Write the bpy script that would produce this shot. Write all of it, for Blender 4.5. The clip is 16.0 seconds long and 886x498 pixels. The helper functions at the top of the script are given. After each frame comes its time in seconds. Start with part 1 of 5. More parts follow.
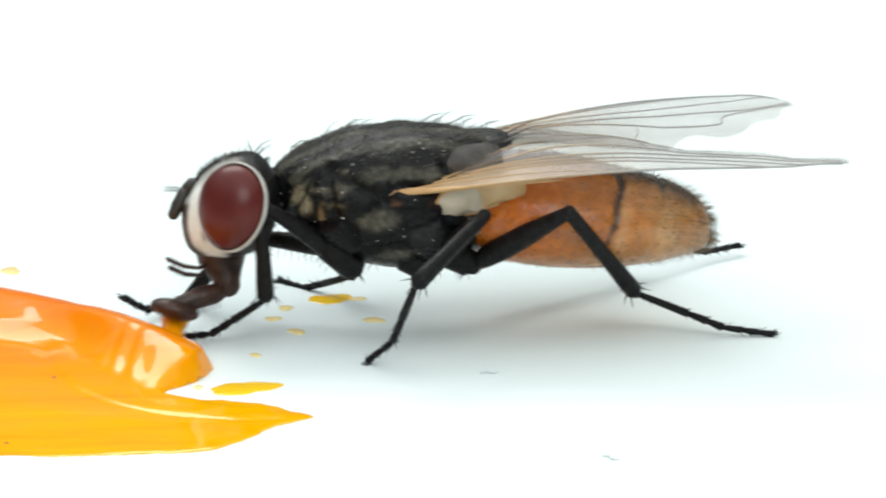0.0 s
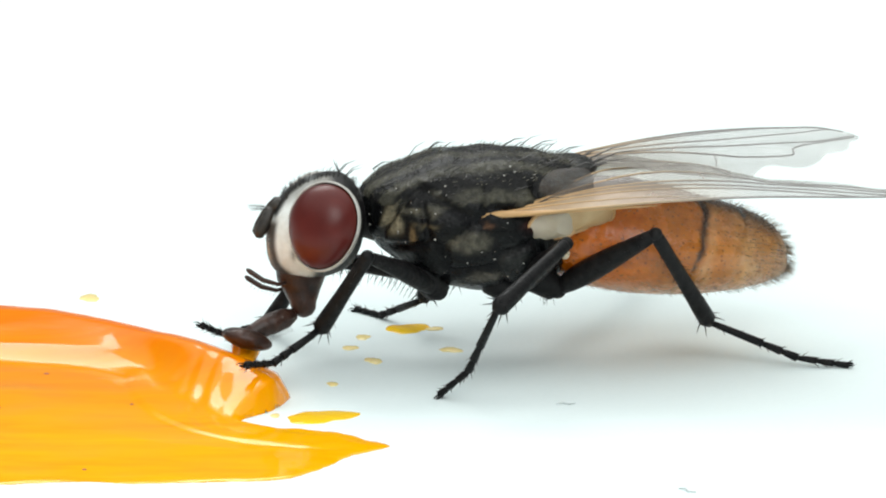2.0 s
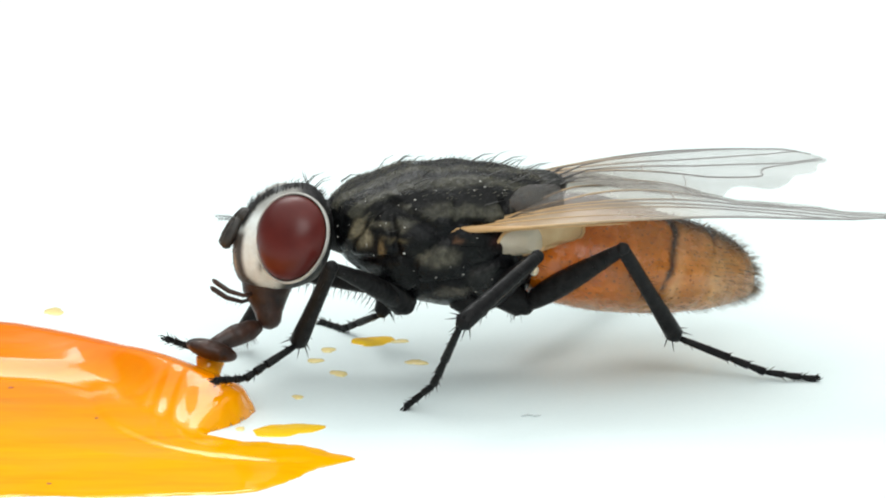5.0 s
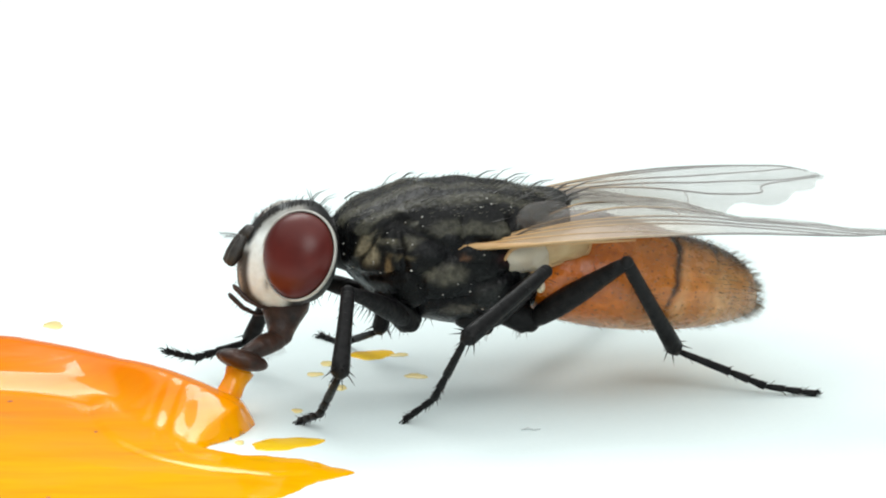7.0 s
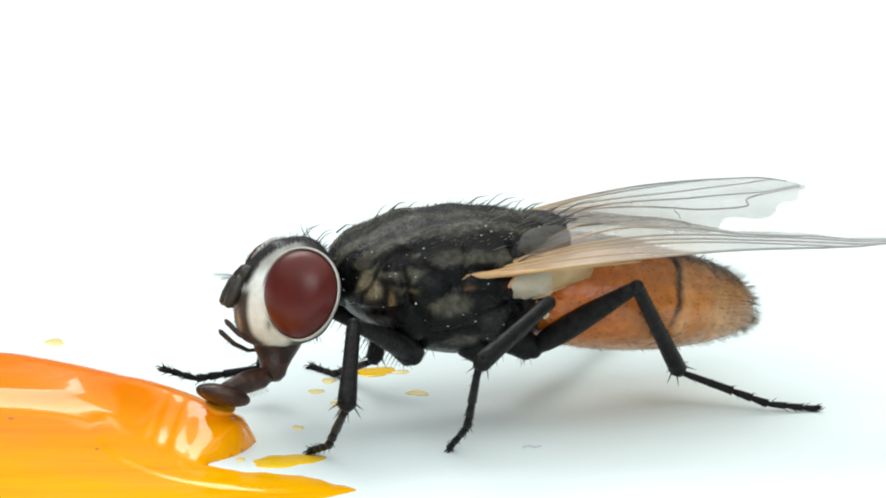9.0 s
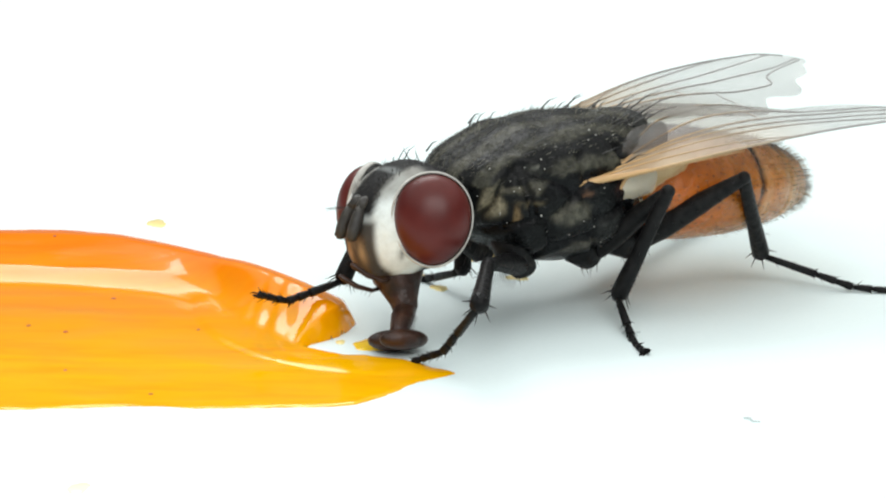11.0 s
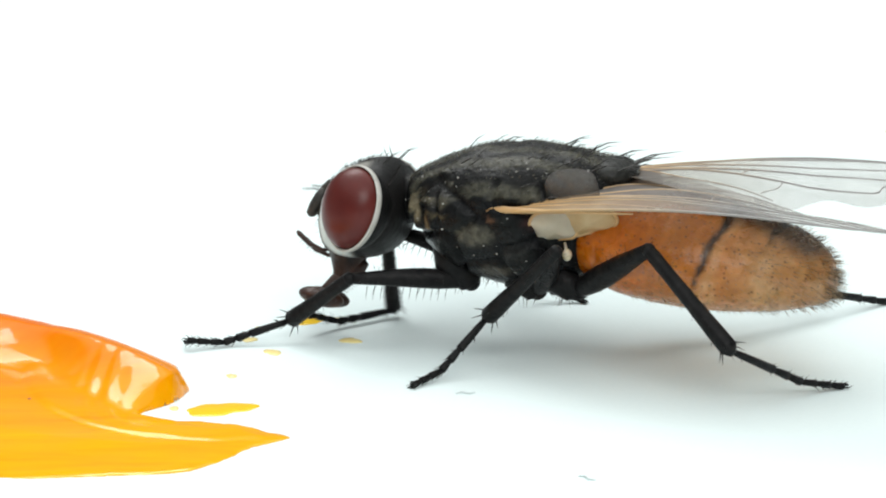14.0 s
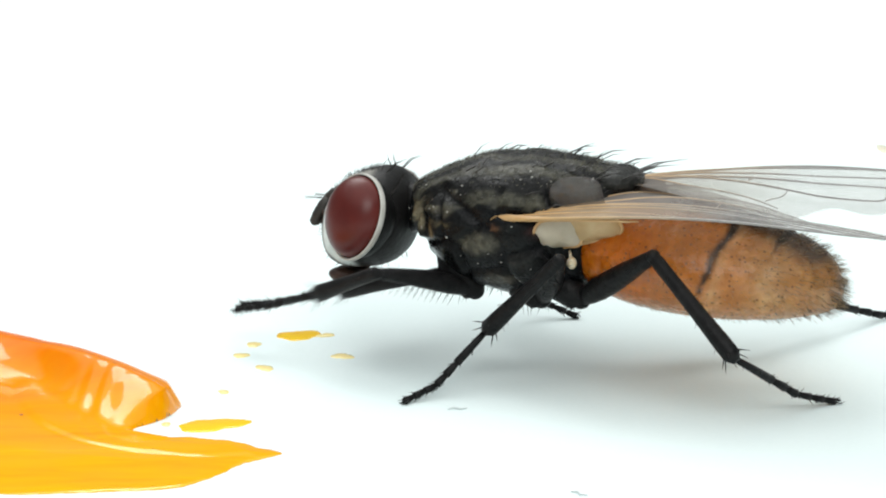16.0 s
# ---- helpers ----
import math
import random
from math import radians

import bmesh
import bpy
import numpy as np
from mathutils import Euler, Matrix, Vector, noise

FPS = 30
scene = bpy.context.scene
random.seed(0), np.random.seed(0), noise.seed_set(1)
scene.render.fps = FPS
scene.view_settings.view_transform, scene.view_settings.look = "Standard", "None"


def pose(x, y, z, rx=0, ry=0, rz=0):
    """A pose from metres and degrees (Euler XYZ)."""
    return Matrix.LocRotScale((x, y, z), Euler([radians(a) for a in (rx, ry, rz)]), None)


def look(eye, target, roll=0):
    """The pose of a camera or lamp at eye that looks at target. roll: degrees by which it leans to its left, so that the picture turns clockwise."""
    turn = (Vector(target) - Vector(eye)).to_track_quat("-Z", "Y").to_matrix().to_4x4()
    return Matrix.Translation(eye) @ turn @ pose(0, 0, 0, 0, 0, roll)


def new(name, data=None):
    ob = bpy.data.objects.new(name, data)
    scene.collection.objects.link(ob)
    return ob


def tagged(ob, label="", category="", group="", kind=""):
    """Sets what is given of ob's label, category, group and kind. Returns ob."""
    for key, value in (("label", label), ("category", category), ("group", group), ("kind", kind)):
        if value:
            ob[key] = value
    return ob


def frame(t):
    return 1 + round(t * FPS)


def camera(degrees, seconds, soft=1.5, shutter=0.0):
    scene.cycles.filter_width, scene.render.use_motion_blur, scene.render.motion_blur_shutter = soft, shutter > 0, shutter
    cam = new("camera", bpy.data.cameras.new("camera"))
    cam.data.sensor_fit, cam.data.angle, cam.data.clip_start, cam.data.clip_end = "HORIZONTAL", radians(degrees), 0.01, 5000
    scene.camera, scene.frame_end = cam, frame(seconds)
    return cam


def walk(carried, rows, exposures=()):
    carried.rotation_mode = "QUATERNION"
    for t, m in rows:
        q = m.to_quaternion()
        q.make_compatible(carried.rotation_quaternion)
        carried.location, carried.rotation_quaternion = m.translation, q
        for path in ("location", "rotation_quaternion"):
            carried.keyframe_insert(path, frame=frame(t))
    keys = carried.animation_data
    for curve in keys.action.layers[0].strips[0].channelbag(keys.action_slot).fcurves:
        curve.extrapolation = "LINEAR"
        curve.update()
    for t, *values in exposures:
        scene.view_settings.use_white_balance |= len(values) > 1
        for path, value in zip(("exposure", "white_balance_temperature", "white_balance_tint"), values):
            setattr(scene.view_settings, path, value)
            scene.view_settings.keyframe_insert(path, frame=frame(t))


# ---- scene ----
# A house fly feeding at the edge of an orange syrup puddle on white card.
# All plan numbers below are in millimetres; MM turns them into metres.
MM = 0.001
EYE = (0.0000, -29.9437, 8.0234)


def pan(tilt, yaw):
    return pose(EYE[0] * MM, EYE[1] * MM, EYE[2] * MM, tilt, 0, yaw)


cam = camera(20, 16.0, soft=2.0, shutter=0.2)
walk(cam, [
    (0, pan(76.382, -0.848)), (0.1, pan(76.524, 0.134)), (0.2, pan(76.629, 0.457)), (0.3, pan(76.656, 0.565)),
    (0.4, pan(76.708, 0.646)), (0.5, pan(76.735, 0.875)), (0.7, pan(77.018, 0.956)), (1, pan(77.250, 1.185)),
    (1.5, pan(77.237, 1.280)), (2, pan(77.069, 0.970)), (2.5, pan(77.107, 0.916)), (3, pan(77.336, 0.755)),
    (3.5, pan(77.333, 0.379)), (6, pan(77.420, 0.110)), (6.5, pan(77.509, 0.083)), (7, pan(77.663, 0.138)),
    (7.5, pan(77.816, 0.071)), (8, pan(78.046, 0.072)), (8.2, pan(78.058, 0.018)), (10.3, pan(78.037, 0.488)),
    (10.4, pan(78.014, 0.703)), (10.5, pan(77.483, 1.885)), (10.6, pan(77.010, 2.343)), (10.7, pan(76.664, 2.478)),
    (11, pan(75.418, 2.518)), (11.2, pan(74.994, 2.586)), (11.5, pan(74.813, 2.815)), (11.6, pan(74.916, 2.721)),
    (11.7, pan(75.212, 2.060)), (12, pan(75.418, 1.871)), (12.5, pan(75.724, 1.372)), (13, pan(76.210, 1.022)),
    (13.5, pan(76.448, 0.269)), (13.6, pan(76.524, 0.134)), (13.8, pan(76.704, -0.766)), (14, pan(76.847, -1.410)),
    (14.5, pan(77.004, -1.878)), (15, pan(77.232, -2.024)), (15.5, pan(77.339, -1.796)), (16, pan(77.202, -1.596)),
])

# ---- light: a white diffuser overhead, a soft lamp behind and an added front fill ----
world = bpy.data.worlds.new("tent_light")
scene.world = world
world.use_nodes = True
bg = world.node_tree.nodes["Background"]
# brightest overhead; a dark band spares the syrup reflections, the horizon is raised as fill
wt = world.node_tree
at = wt.nodes.new("ShaderNodeTexCoord")
height = wt.nodes.new("ShaderNodeSeparateXYZ")
fall = wt.nodes.new("ShaderNodeValToRGB")
wt.links.new(at.outputs["Generated"], height.inputs[0])
wt.links.new(height.outputs["Z"], fall.inputs["Fac"])
wt.links.new(fall.outputs["Color"], bg.inputs["Color"])
fall.color_ramp.elements[0].position, fall.color_ramp.elements[0].color = 0.0, (0.17, 0.18, 0.18, 1)
fall.color_ramp.elements[1].position, fall.color_ramp.elements[1].color = 1.0, (0.955, 1.0, 0.995, 1)
low = fall.color_ramp.elements.new(0.47)
low.color = (0.055, 0.060, 0.060, 1)
high = fall.color_ramp.elements.new(0.57)
high.color = (0.52, 0.56, 0.56, 1)
bg.inputs["Strength"].default_value = 1.52


def softbox(name, place, wide, high, power):
    lamp = bpy.data.lights.new(name, "AREA")
    lamp.shape, lamp.size, lamp.size_y = "RECTANGLE", wide, high
    lamp.energy, lamp.color = power, (0.985, 1.0, 0.985)
    new(name, lamp).matrix_world = look(place, (0, 0, 0))


softbox("softbox_back", (-0.05, 0.15, 0.19), 0.14, 0.10, 0.23)
# unseen fill from the camera side, added to lift the shadows under the fly
softbox("front_fill", (0.03, -0.19, 0.15), 0.15, 0.10, 0.24)
scene.view_settings.exposure = 0.0


# ---- materials ----
class Nodes:
    def __init__(self, name):
        self.mat = bpy.data.materials.new(name)
        self.mat.use_nodes = True
        self.tree = self.mat.node_tree
        self.bsdf = self.tree.nodes["Principled BSDF"]
        self.out = self.tree.nodes["Material Output"]

    def add(self, kind, **values):
        n = self.tree.nodes.new(kind)
        for k, v in values.items():
            if k in n.inputs:
                n.inputs[k].default_value = v
        return n

    def link(self, a, b):
        self.tree.links.new(a, b)

    def coords(self):
        return self.add("ShaderNodeTexCoord").outputs["Object"]

    def noise(self, scale, detail=4.0, rough=0.55):
        n = self.add("ShaderNodeTexNoise", Scale=scale / MM, Detail=detail, Roughness=rough)
        self.link(self.coords(), n.inputs["Vector"])
        return n.outputs["Fac"]

    def ramp(self, fac, stops):
        r = self.add("ShaderNodeValToRGB")
        while len(r.color_ramp.elements) < len(stops):
            r.color_ramp.elements.new(0.5)
        for e, (p, c) in zip(r.color_ramp.elements, stops):
            e.position, e.color = p, (*c, 1)
        self.link(fac, r.inputs["Fac"])
        return r.outputs["Color"]

    def mix(self, fac, a, b, blend="MIX"):
        m = self.add("ShaderNodeMix")
        m.data_type, m.blend_type = "RGBA", blend
        for value, socket in ((fac, m.inputs[0]), (a, m.inputs[6]), (b, m.inputs[7])):
            if hasattr(value, "is_linked"):
                self.link(value, socket)
            else:
                socket.default_value = value if isinstance(value, float) else (*value, 1)
        return m.outputs[2]

    def bump(self, height, distance, strength=1.0):
        b = self.add("ShaderNodeBump", Strength=strength, Distance=distance * MM)
        self.link(height, b.inputs["Height"])
        self.link(b.outputs["Normal"], self.bsdf.inputs["Normal"])

    def set(self, **values):
        for k, v in values.items():
            self.bsdf.inputs[k.replace("_", " ")].default_value = v
        return self


def pigment_material(name, grain, amount, rough, bump, grain_scale=9.0, sss=0.0, spec=0.5, gloss=None, dots=None):
    """Colour of the markings comes from the mesh's pigment attribute, broken up by grain at two scales."""
    n = Nodes(name)
    a = n.add("ShaderNodeAttribute")
    a.attribute_name = "pigment"
    fine, coarse = n.noise(grain_scale, 6), n.noise(grain_scale / 5, 3)
    c = n.mix(amount, a.outputs["Color"], n.ramp(fine, grain), "MULTIPLY")
    c = n.mix(0.45, c, n.ramp(coarse, [(0.3, (0.72, 0.72, 0.72)), (0.7, (1.15, 1.15, 1.15))]), "MULTIPLY")
    if dots:
        # a small dark pit at the foot of each hair
        v = n.add("ShaderNodeTexVoronoi", Scale=dots / MM)
        n.link(n.coords(), v.inputs["Vector"])
        c = n.mix(n.ramp(v.outputs["Distance"], [(0.10, (0.85, 0.85, 0.85)), (0.25, (0, 0, 0))]), c, (0.07, 0.022, 0.006))
    n.link(c, n.bsdf.inputs["Base Color"])
    n.set(Roughness=rough)
    if gloss:
        n.link(n.ramp(n.noise(4.0, 4), [(0.35, (gloss,) * 3), (0.65, (rough,) * 3)]), n.bsdf.inputs["Roughness"])
    n.bsdf.inputs["Specular IOR Level"].default_value = spec
    if sss:
        n.set(Subsurface_Weight=sss, Subsurface_Scale=1.0)
        n.bsdf.inputs["Subsurface Radius"].default_value = (0.35 * MM, 0.14 * MM, 0.05 * MM)
    n.bump(fine, bump)
    return n.mat


def plain_material(name, a, b, scale, rough, bump=0.0, spec=0.5, sss=0.0):
    n = Nodes(name)
    f = n.noise(scale, 5)
    n.link(n.ramp(f, [(0.3, a), (0.7, b)]), n.bsdf.inputs["Base Color"])
    n.set(Roughness=rough)
    n.bsdf.inputs["Specular IOR Level"].default_value = spec
    if sss:
        n.set(Subsurface_Weight=sss, Subsurface_Scale=1.0)
        n.bsdf.inputs["Subsurface Radius"].default_value = (0.3 * MM, 0.2 * MM, 0.1 * MM)
    if bump:
        n.bump(f, bump)
    return n.mat


def card_material():
    n = Nodes("white_card")
    f, g = n.noise(0.9, 5), n.noise(14.0, 3)
    c = n.mix(0.5, n.ramp(f, [(0.3, (0.785, 0.880, 0.875)), (0.7, (0.805, 0.898, 0.893))]), n.ramp(g, [(0.35, (0.785, 0.875, 0.873)), (0.65, (0.81, 0.90, 0.898))]))
    n.link(c, n.bsdf.inputs["Base Color"])
    n.set(Roughness=0.7)
    n.bsdf.inputs['Specular IOR Level'].default_value = 0.2
    n.bump(g, 0.004, 0.5)
    return n.mat


def syrup_material():
    """Thin syrup is yellow, thick syrup orange; fine brush-like streaks run along it."""
    n = Nodes("orange_syrup")
    a = n.add("ShaderNodeAttribute")
    a.attribute_name = "pigment"
    co = n.coords()
    m = n.add("ShaderNodeMapping")
    m.inputs["Scale"].default_value = (0.35 / MM, 2.4 / MM, 1.0 / MM)
    m.inputs["Rotation"].default_value = (0, 0, radians(8))
    n.link(co, m.inputs["Vector"])
    streak = n.add("ShaderNodeTexNoise", Scale=1.3, Detail=5.0, Roughness=0.6, Distortion=0.6)
    n.link(m.outputs["Vector"], streak.inputs["Vector"])
    c = n.mix(0.8, a.outputs["Color"], n.ramp(streak.outputs["Fac"], [(0.3, (1.0, 0.80, 0.7)), (0.5, (1, 1, 1)), (0.72, (1.0, 1.14, 1.1))]), "MULTIPLY")
    n.link(c, n.bsdf.inputs["Base Color"])
    n.set(Roughness=0.04)
    n.bsdf.inputs["Specular IOR Level"].default_value = 0.32
    n.bump(streak.outputs["Fac"], 0.014, 0.4)
    return n.mat


def wing_material():
    """Clear smoky film, tan and less clear towards the root."""
    n = Nodes("wing_membrane")
    f = n.noise(2.5, 4)
    xyz = n.add("ShaderNodeSeparateXYZ")
    n.link(n.coords(), xyz.inputs[0])
    along = n.add("ShaderNodeMapRange")
    along.inputs["From Min"].default_value, along.inputs["From Max"].default_value = -0.3 * MM, -3.2 * MM
    n.link(xyz.outputs["X"], along.inputs["Value"])
    smoke = n.ramp(f, [(0.3, (0.46, 0.45, 0.44)), (0.7, (0.64, 0.63, 0.62))])
    tan = n.ramp(f, [(0.3, (0.50, 0.31, 0.13)), (0.7, (0.70, 0.48, 0.24))])
    # only the leading edge is tan; the film behind it is smoky grey
    across = n.add("ShaderNodeMath")
    across.operation = "ABSOLUTE"
    n.link(xyz.outputs["Y"], across.inputs[0])
    inner = n.add("ShaderNodeMapRange")
    inner.inputs["From Min"].default_value, inner.inputs["From Max"].default_value = 0.14 * MM, 0.55 * MM
    n.link(across.outputs[0], inner.inputs["Value"])
    grey = n.ramp(f, [(0.3, (0.12, 0.105, 0.095)), (0.7, (0.22, 0.20, 0.185))])
    n.link(n.mix(along.outputs[0], n.mix(inner.outputs[0], tan, grey), smoke), n.bsdf.inputs["Base Color"])
    n.set(Roughness=0.28)
    clear = n.add("ShaderNodeBsdfTransparent")
    n.link(n.ramp(along.outputs[0], [(0.0, (0.90, 0.84, 0.76)), (1.0, (0.93, 0.92, 0.91))]), clear.inputs["Color"])
    fill = n.add("ShaderNodeMapRange")
    fill.inputs["To Min"].default_value, fill.inputs["To Max"].default_value = 0.50, 0.26
    n.link(along.outputs[0], fill.inputs["Value"])
    mix = n.add("ShaderNodeMixShader")
    n.link(fill.outputs[0], mix.inputs[0])
    n.link(clear.outputs[0], mix.inputs[1])
    n.link(n.bsdf.outputs[0], mix.inputs[2])
    n.link(mix.outputs[0], n.out.inputs["Surface"])
    n.bump(n.noise(5, 3), 0.01, 0.4)
    return n.mat


def vein_material():
    """Veins are tan at the root and smoky brown further out."""
    n = Nodes("wing_vein")
    xyz = n.add("ShaderNodeSeparateXYZ")
    n.link(n.coords(), xyz.inputs[0])
    along = n.add("ShaderNodeMapRange")
    along.inputs["From Min"].default_value, along.inputs["From Max"].default_value = -0.4 * MM, -3.0 * MM
    n.link(xyz.outputs["X"], along.inputs["Value"])
    f = n.noise(3.0, 3)
    c = n.ramp(along.outputs[0], [(0.0, (0.56, 0.33, 0.13)), (0.5, (0.44, 0.31, 0.18)), (1.0, (0.30, 0.28, 0.27))])
    n.link(n.mix(0.5, c, n.ramp(f, [(0.3, (0.7, 0.7, 0.7)), (0.7, (1.2, 1.2, 1.2))]), "MULTIPLY"), n.bsdf.inputs["Base Color"])
    n.set(Roughness=0.4)
    return n.mat


def film_material(name, a, b, fill):
    """A thin skin that lets part of the light through."""
    n = Nodes(name)
    f = n.noise(3.0, 4)
    n.link(n.ramp(f, [(0.3, a), (0.7, b)]), n.bsdf.inputs["Base Color"])
    n.set(Roughness=0.3)
    clear = n.add("ShaderNodeBsdfTransparent")
    mix = n.add("ShaderNodeMixShader", Fac=fill)
    n.link(clear.outputs[0], mix.inputs[1])
    n.link(n.bsdf.outputs[0], mix.inputs[2])
    n.link(mix.outputs[0], n.out.inputs["Surface"])
    n.bump(f, 0.02, 0.5)
    return n.mat


def eye_material():
    n = Nodes("compound_eye")
    v = n.add("ShaderNodeTexVoronoi", Scale=42 / MM)
    n.link(n.coords(), v.inputs["Vector"])
    f = n.noise(2.2, 3)
    c = n.ramp(f, [(0.3, (0.080, 0.011, 0.009)), (0.7, (0.115, 0.017, 0.013))])
    n.link(c, n.bsdf.inputs["Base Color"])
    n.set(Roughness=0.34)
    n.bsdf.inputs["Specular IOR Level"].default_value = 0.3
    n.bump(v.outputs["Distance"], 0.006, 0.12)
    return n.mat


card_mat = card_material()
syrup_mat = syrup_material()
glint_dust = [(0.34, (0.45, 0.45, 0.45)), (0.5, (0.9, 0.9, 0.88)), (0.66, (1.6, 1.58, 1.5))]
thorax_mat = pigment_material("dusted_black_cuticle", glint_dust, 0.75, 0.40, 0.022, 13.0, spec=0.14, gloss=0.10)
head_mat = pigment_material("head_cuticle", [(0.3, (0.85, 0.84, 0.82)), (0.7, (1.05, 1.05, 1.05))], 0.6, 0.5, 0.012, 12.0, spec=0.2)
abdomen_mat = pigment_material("amber_cuticle", [(0.3, (0.74, 0.68, 0.58)), (0.55, (1, 1, 1)), (0.72, (1.2, 1.18, 1.1))], 0.8, 0.34, 0.024, 8.0, sss=0.2, spec=0.6, gloss=0.16, dots=12.0)
leg_mat = plain_material("black_leg_cuticle", (0.004, 0.004, 0.0045), (0.014, 0.013, 0.013), 9.0, 0.42, 0.02, 0.13)
bristle_mat = plain_material("black_bristle", (0.012, 0.011, 0.010), (0.03, 0.026, 0.022), 5.0, 0.4)
hair_mat = plain_material("tawny_hair", (0.20, 0.13, 0.07), (0.40, 0.29, 0.17), 5.0, 0.5)
pile_mat = plain_material("olive_pile", (0.10, 0.095, 0.07), (0.24, 0.225, 0.165), 5.0, 0.5)
eye_mat = eye_material()
rim_mat = plain_material("silvery_rim", (0.40, 0.38, 0.34), (0.62, 0.60, 0.56), 5.0, 0.45, 0.01)
mouth_mat = plain_material("brown_mouthpart", (0.014, 0.006, 0.004), (0.06, 0.024, 0.014), 5.0, 0.38, 0.04, 0.4)
wing_mat = wing_material()
vein_mat = vein_material()
vein_base_mat = plain_material("tan_vein", (0.48, 0.27, 0.11), (0.66, 0.42, 0.20), 2.0, 0.4)
cream_mat = plain_material("cream_lobe", (0.52, 0.41, 0.27), (0.70, 0.59, 0.43), 2.5, 0.35, 0.01, sss=0.3)
alula_mat = film_material("smoky_lobe", (0.10, 0.09, 0.085), (0.20, 0.185, 0.18), 0.42)
tan_film_mat = film_material("tan_lobe", (0.56, 0.36, 0.16), (0.74, 0.54, 0.30), 0.72)
socket_mat = plain_material("black_socket", (0.004, 0.004, 0.004), (0.012, 0.011, 0.011), 6.0, 0.5, 0.02, 0.15)
antenna_mat = plain_material("grey_brown_cuticle", (0.014, 0.011, 0.009), (0.045, 0.038, 0.030), 8.0, 0.5, 0.02)
speck_mat = plain_material("red_brown_speck", (0.34, 0.03, 0.003), (0.50, 0.07, 0.008), 5.0, 0.4)
fibre_mat = plain_material("grey_fibre", (0.55, 0.60, 0.60), (0.70, 0.74, 0.74), 5.0, 0.7)


# ---- mesh helpers ----
def V(*p):
    return Vector(p) * MM


def finish(name, bm, mats, smooth=True):
    me = bpy.data.meshes.new(name)
    bm.normal_update()
    bm.to_mesh(me)
    bm.free()
    for m in (mats if isinstance(mats, (list, tuple)) else [mats]):
        me.materials.append(m)
    if smooth:
        me.polygons.foreach_set("use_smooth", [True] * len(me.polygons))
    return me


def part(name, bm, mats, parent, label="", kind=""):
    ob = new(name, finish(name, bm, mats))
    ob.parent = parent
    return tagged(ob, label, kind=kind)


def pigment(ob, rule):
    """Markings: rule gives a colour for a place in mm in the mesh's own space and the way its surface faces."""
    me = ob.data
    layer = me.color_attributes.new("pigment", "FLOAT_COLOR", "POINT")
    for v, d in zip(me.vertices, layer.data):
        d.color = (*rule(v.co / MM, v.normal), 1)


def spline(rows, n):
    """Smooth rows of numbers to n rows, evenly spread along the row index."""
    r = np.array(rows, float)
    out = []
    for u in np.linspace(0, len(r) - 1, n):
        i = min(int(u), len(r) - 2)
        f = u - i
        p0, p1, p2, p3 = r[max(i - 1, 0)], r[i], r[i + 1], r[min(i + 2, len(r) - 1)]
        out.append(0.5 * (2 * p1 + (p2 - p0) * f + (2 * p0 - 5 * p1 + 4 * p2 - p3) * f * f + (3 * p1 - p0 - 3 * p2 + p3) * f ** 3))
    return np.array(out)


def skin(bm, rings, cap=True, mat=0):
    """Faces between rings of points (metres)."""
    vs = [[bm.verts.new(p) for p in ring] for ring in rings]
    k = len(vs[0])
    for a, b in zip(vs[:-1], vs[1:]):
        for i in range(k):
            f = bm.faces.new((a[i], a[(i + 1) % k], b[(i + 1) % k], b[i]))
            f.material_index = mat
    if cap:
        bm.faces.new(vs[0][::-1]).material_index = mat
        bm.faces.new(vs[-1]).material_index = mat
    return vs


def trunk(stations, rings, sides, power=2.2):
    """Rings of a body along x: stations of x, top, bottom, half width; in mm."""
    out = []
    for x, top, bot, half in spline(stations, rings):
        zc, hz = (top + bot) / 2, (top - bot) / 2
        ring = []
        for i in range(sides):
            a = 2 * math.pi * i / sides
            c, s = math.cos(a), math.sin(a)
            y = half * math.copysign(abs(c) ** (2 / power), c)
            z = zc + hz * math.copysign(abs(s) ** (2 / power), s)
            ring.append(Vector((x, y, z)))
        out.append(ring)
    return out


def tube(bm, points, radii, sides=8, mat=0, flat=1.0):
    """A tapered tube through points (mm)."""
    pts = [Vector(p) for p in points]
    side = None
    rings = []
    for i, p in enumerate(pts):
        way = (pts[min(i + 1, len(pts) - 1)] - pts[max(i - 1, 0)]).normalized()
        if side is None:
            side = way.orthogonal().normalized()
        side = (side - way * side.dot(way)).normalized()
        up = way.cross(side)
        rings.append([(p + (side * math.cos(a) + up * flat * math.sin(a)) * radii[i]) * MM for a in (2 * math.pi * k / sides for k in range(sides))])
    skin(bm, rings, True, mat)


def bristle(bm, root, tip, r, bend=None):
    """One stiff hair: a thin three-sided spike, in mm."""
    root, tip = Vector(root), Vector(tip)
    way = (tip - root).normalized()
    a = way.orthogonal().normalized()
    b = way.cross(a)
    mid = (root + tip) / 2 + (Vector(bend) if bend is not None else Vector((0, 0, 0)))
    rings = []
    for p, q in ((root, r), (mid, r * 0.7)):
        rings.append([bm.verts.new((p + (a * math.cos(t) + b * math.sin(t)) * q) * MM) for t in (0, 2.094, 4.189)])
    end = bm.verts.new(tip * MM)
    for i in range(3):
        j = (i + 1) % 3
        bm.faces.new((rings[0][i], rings[0][j], rings[1][j], rings[1][i]))
        bm.faces.new((rings[1][i], rings[1][j], end))


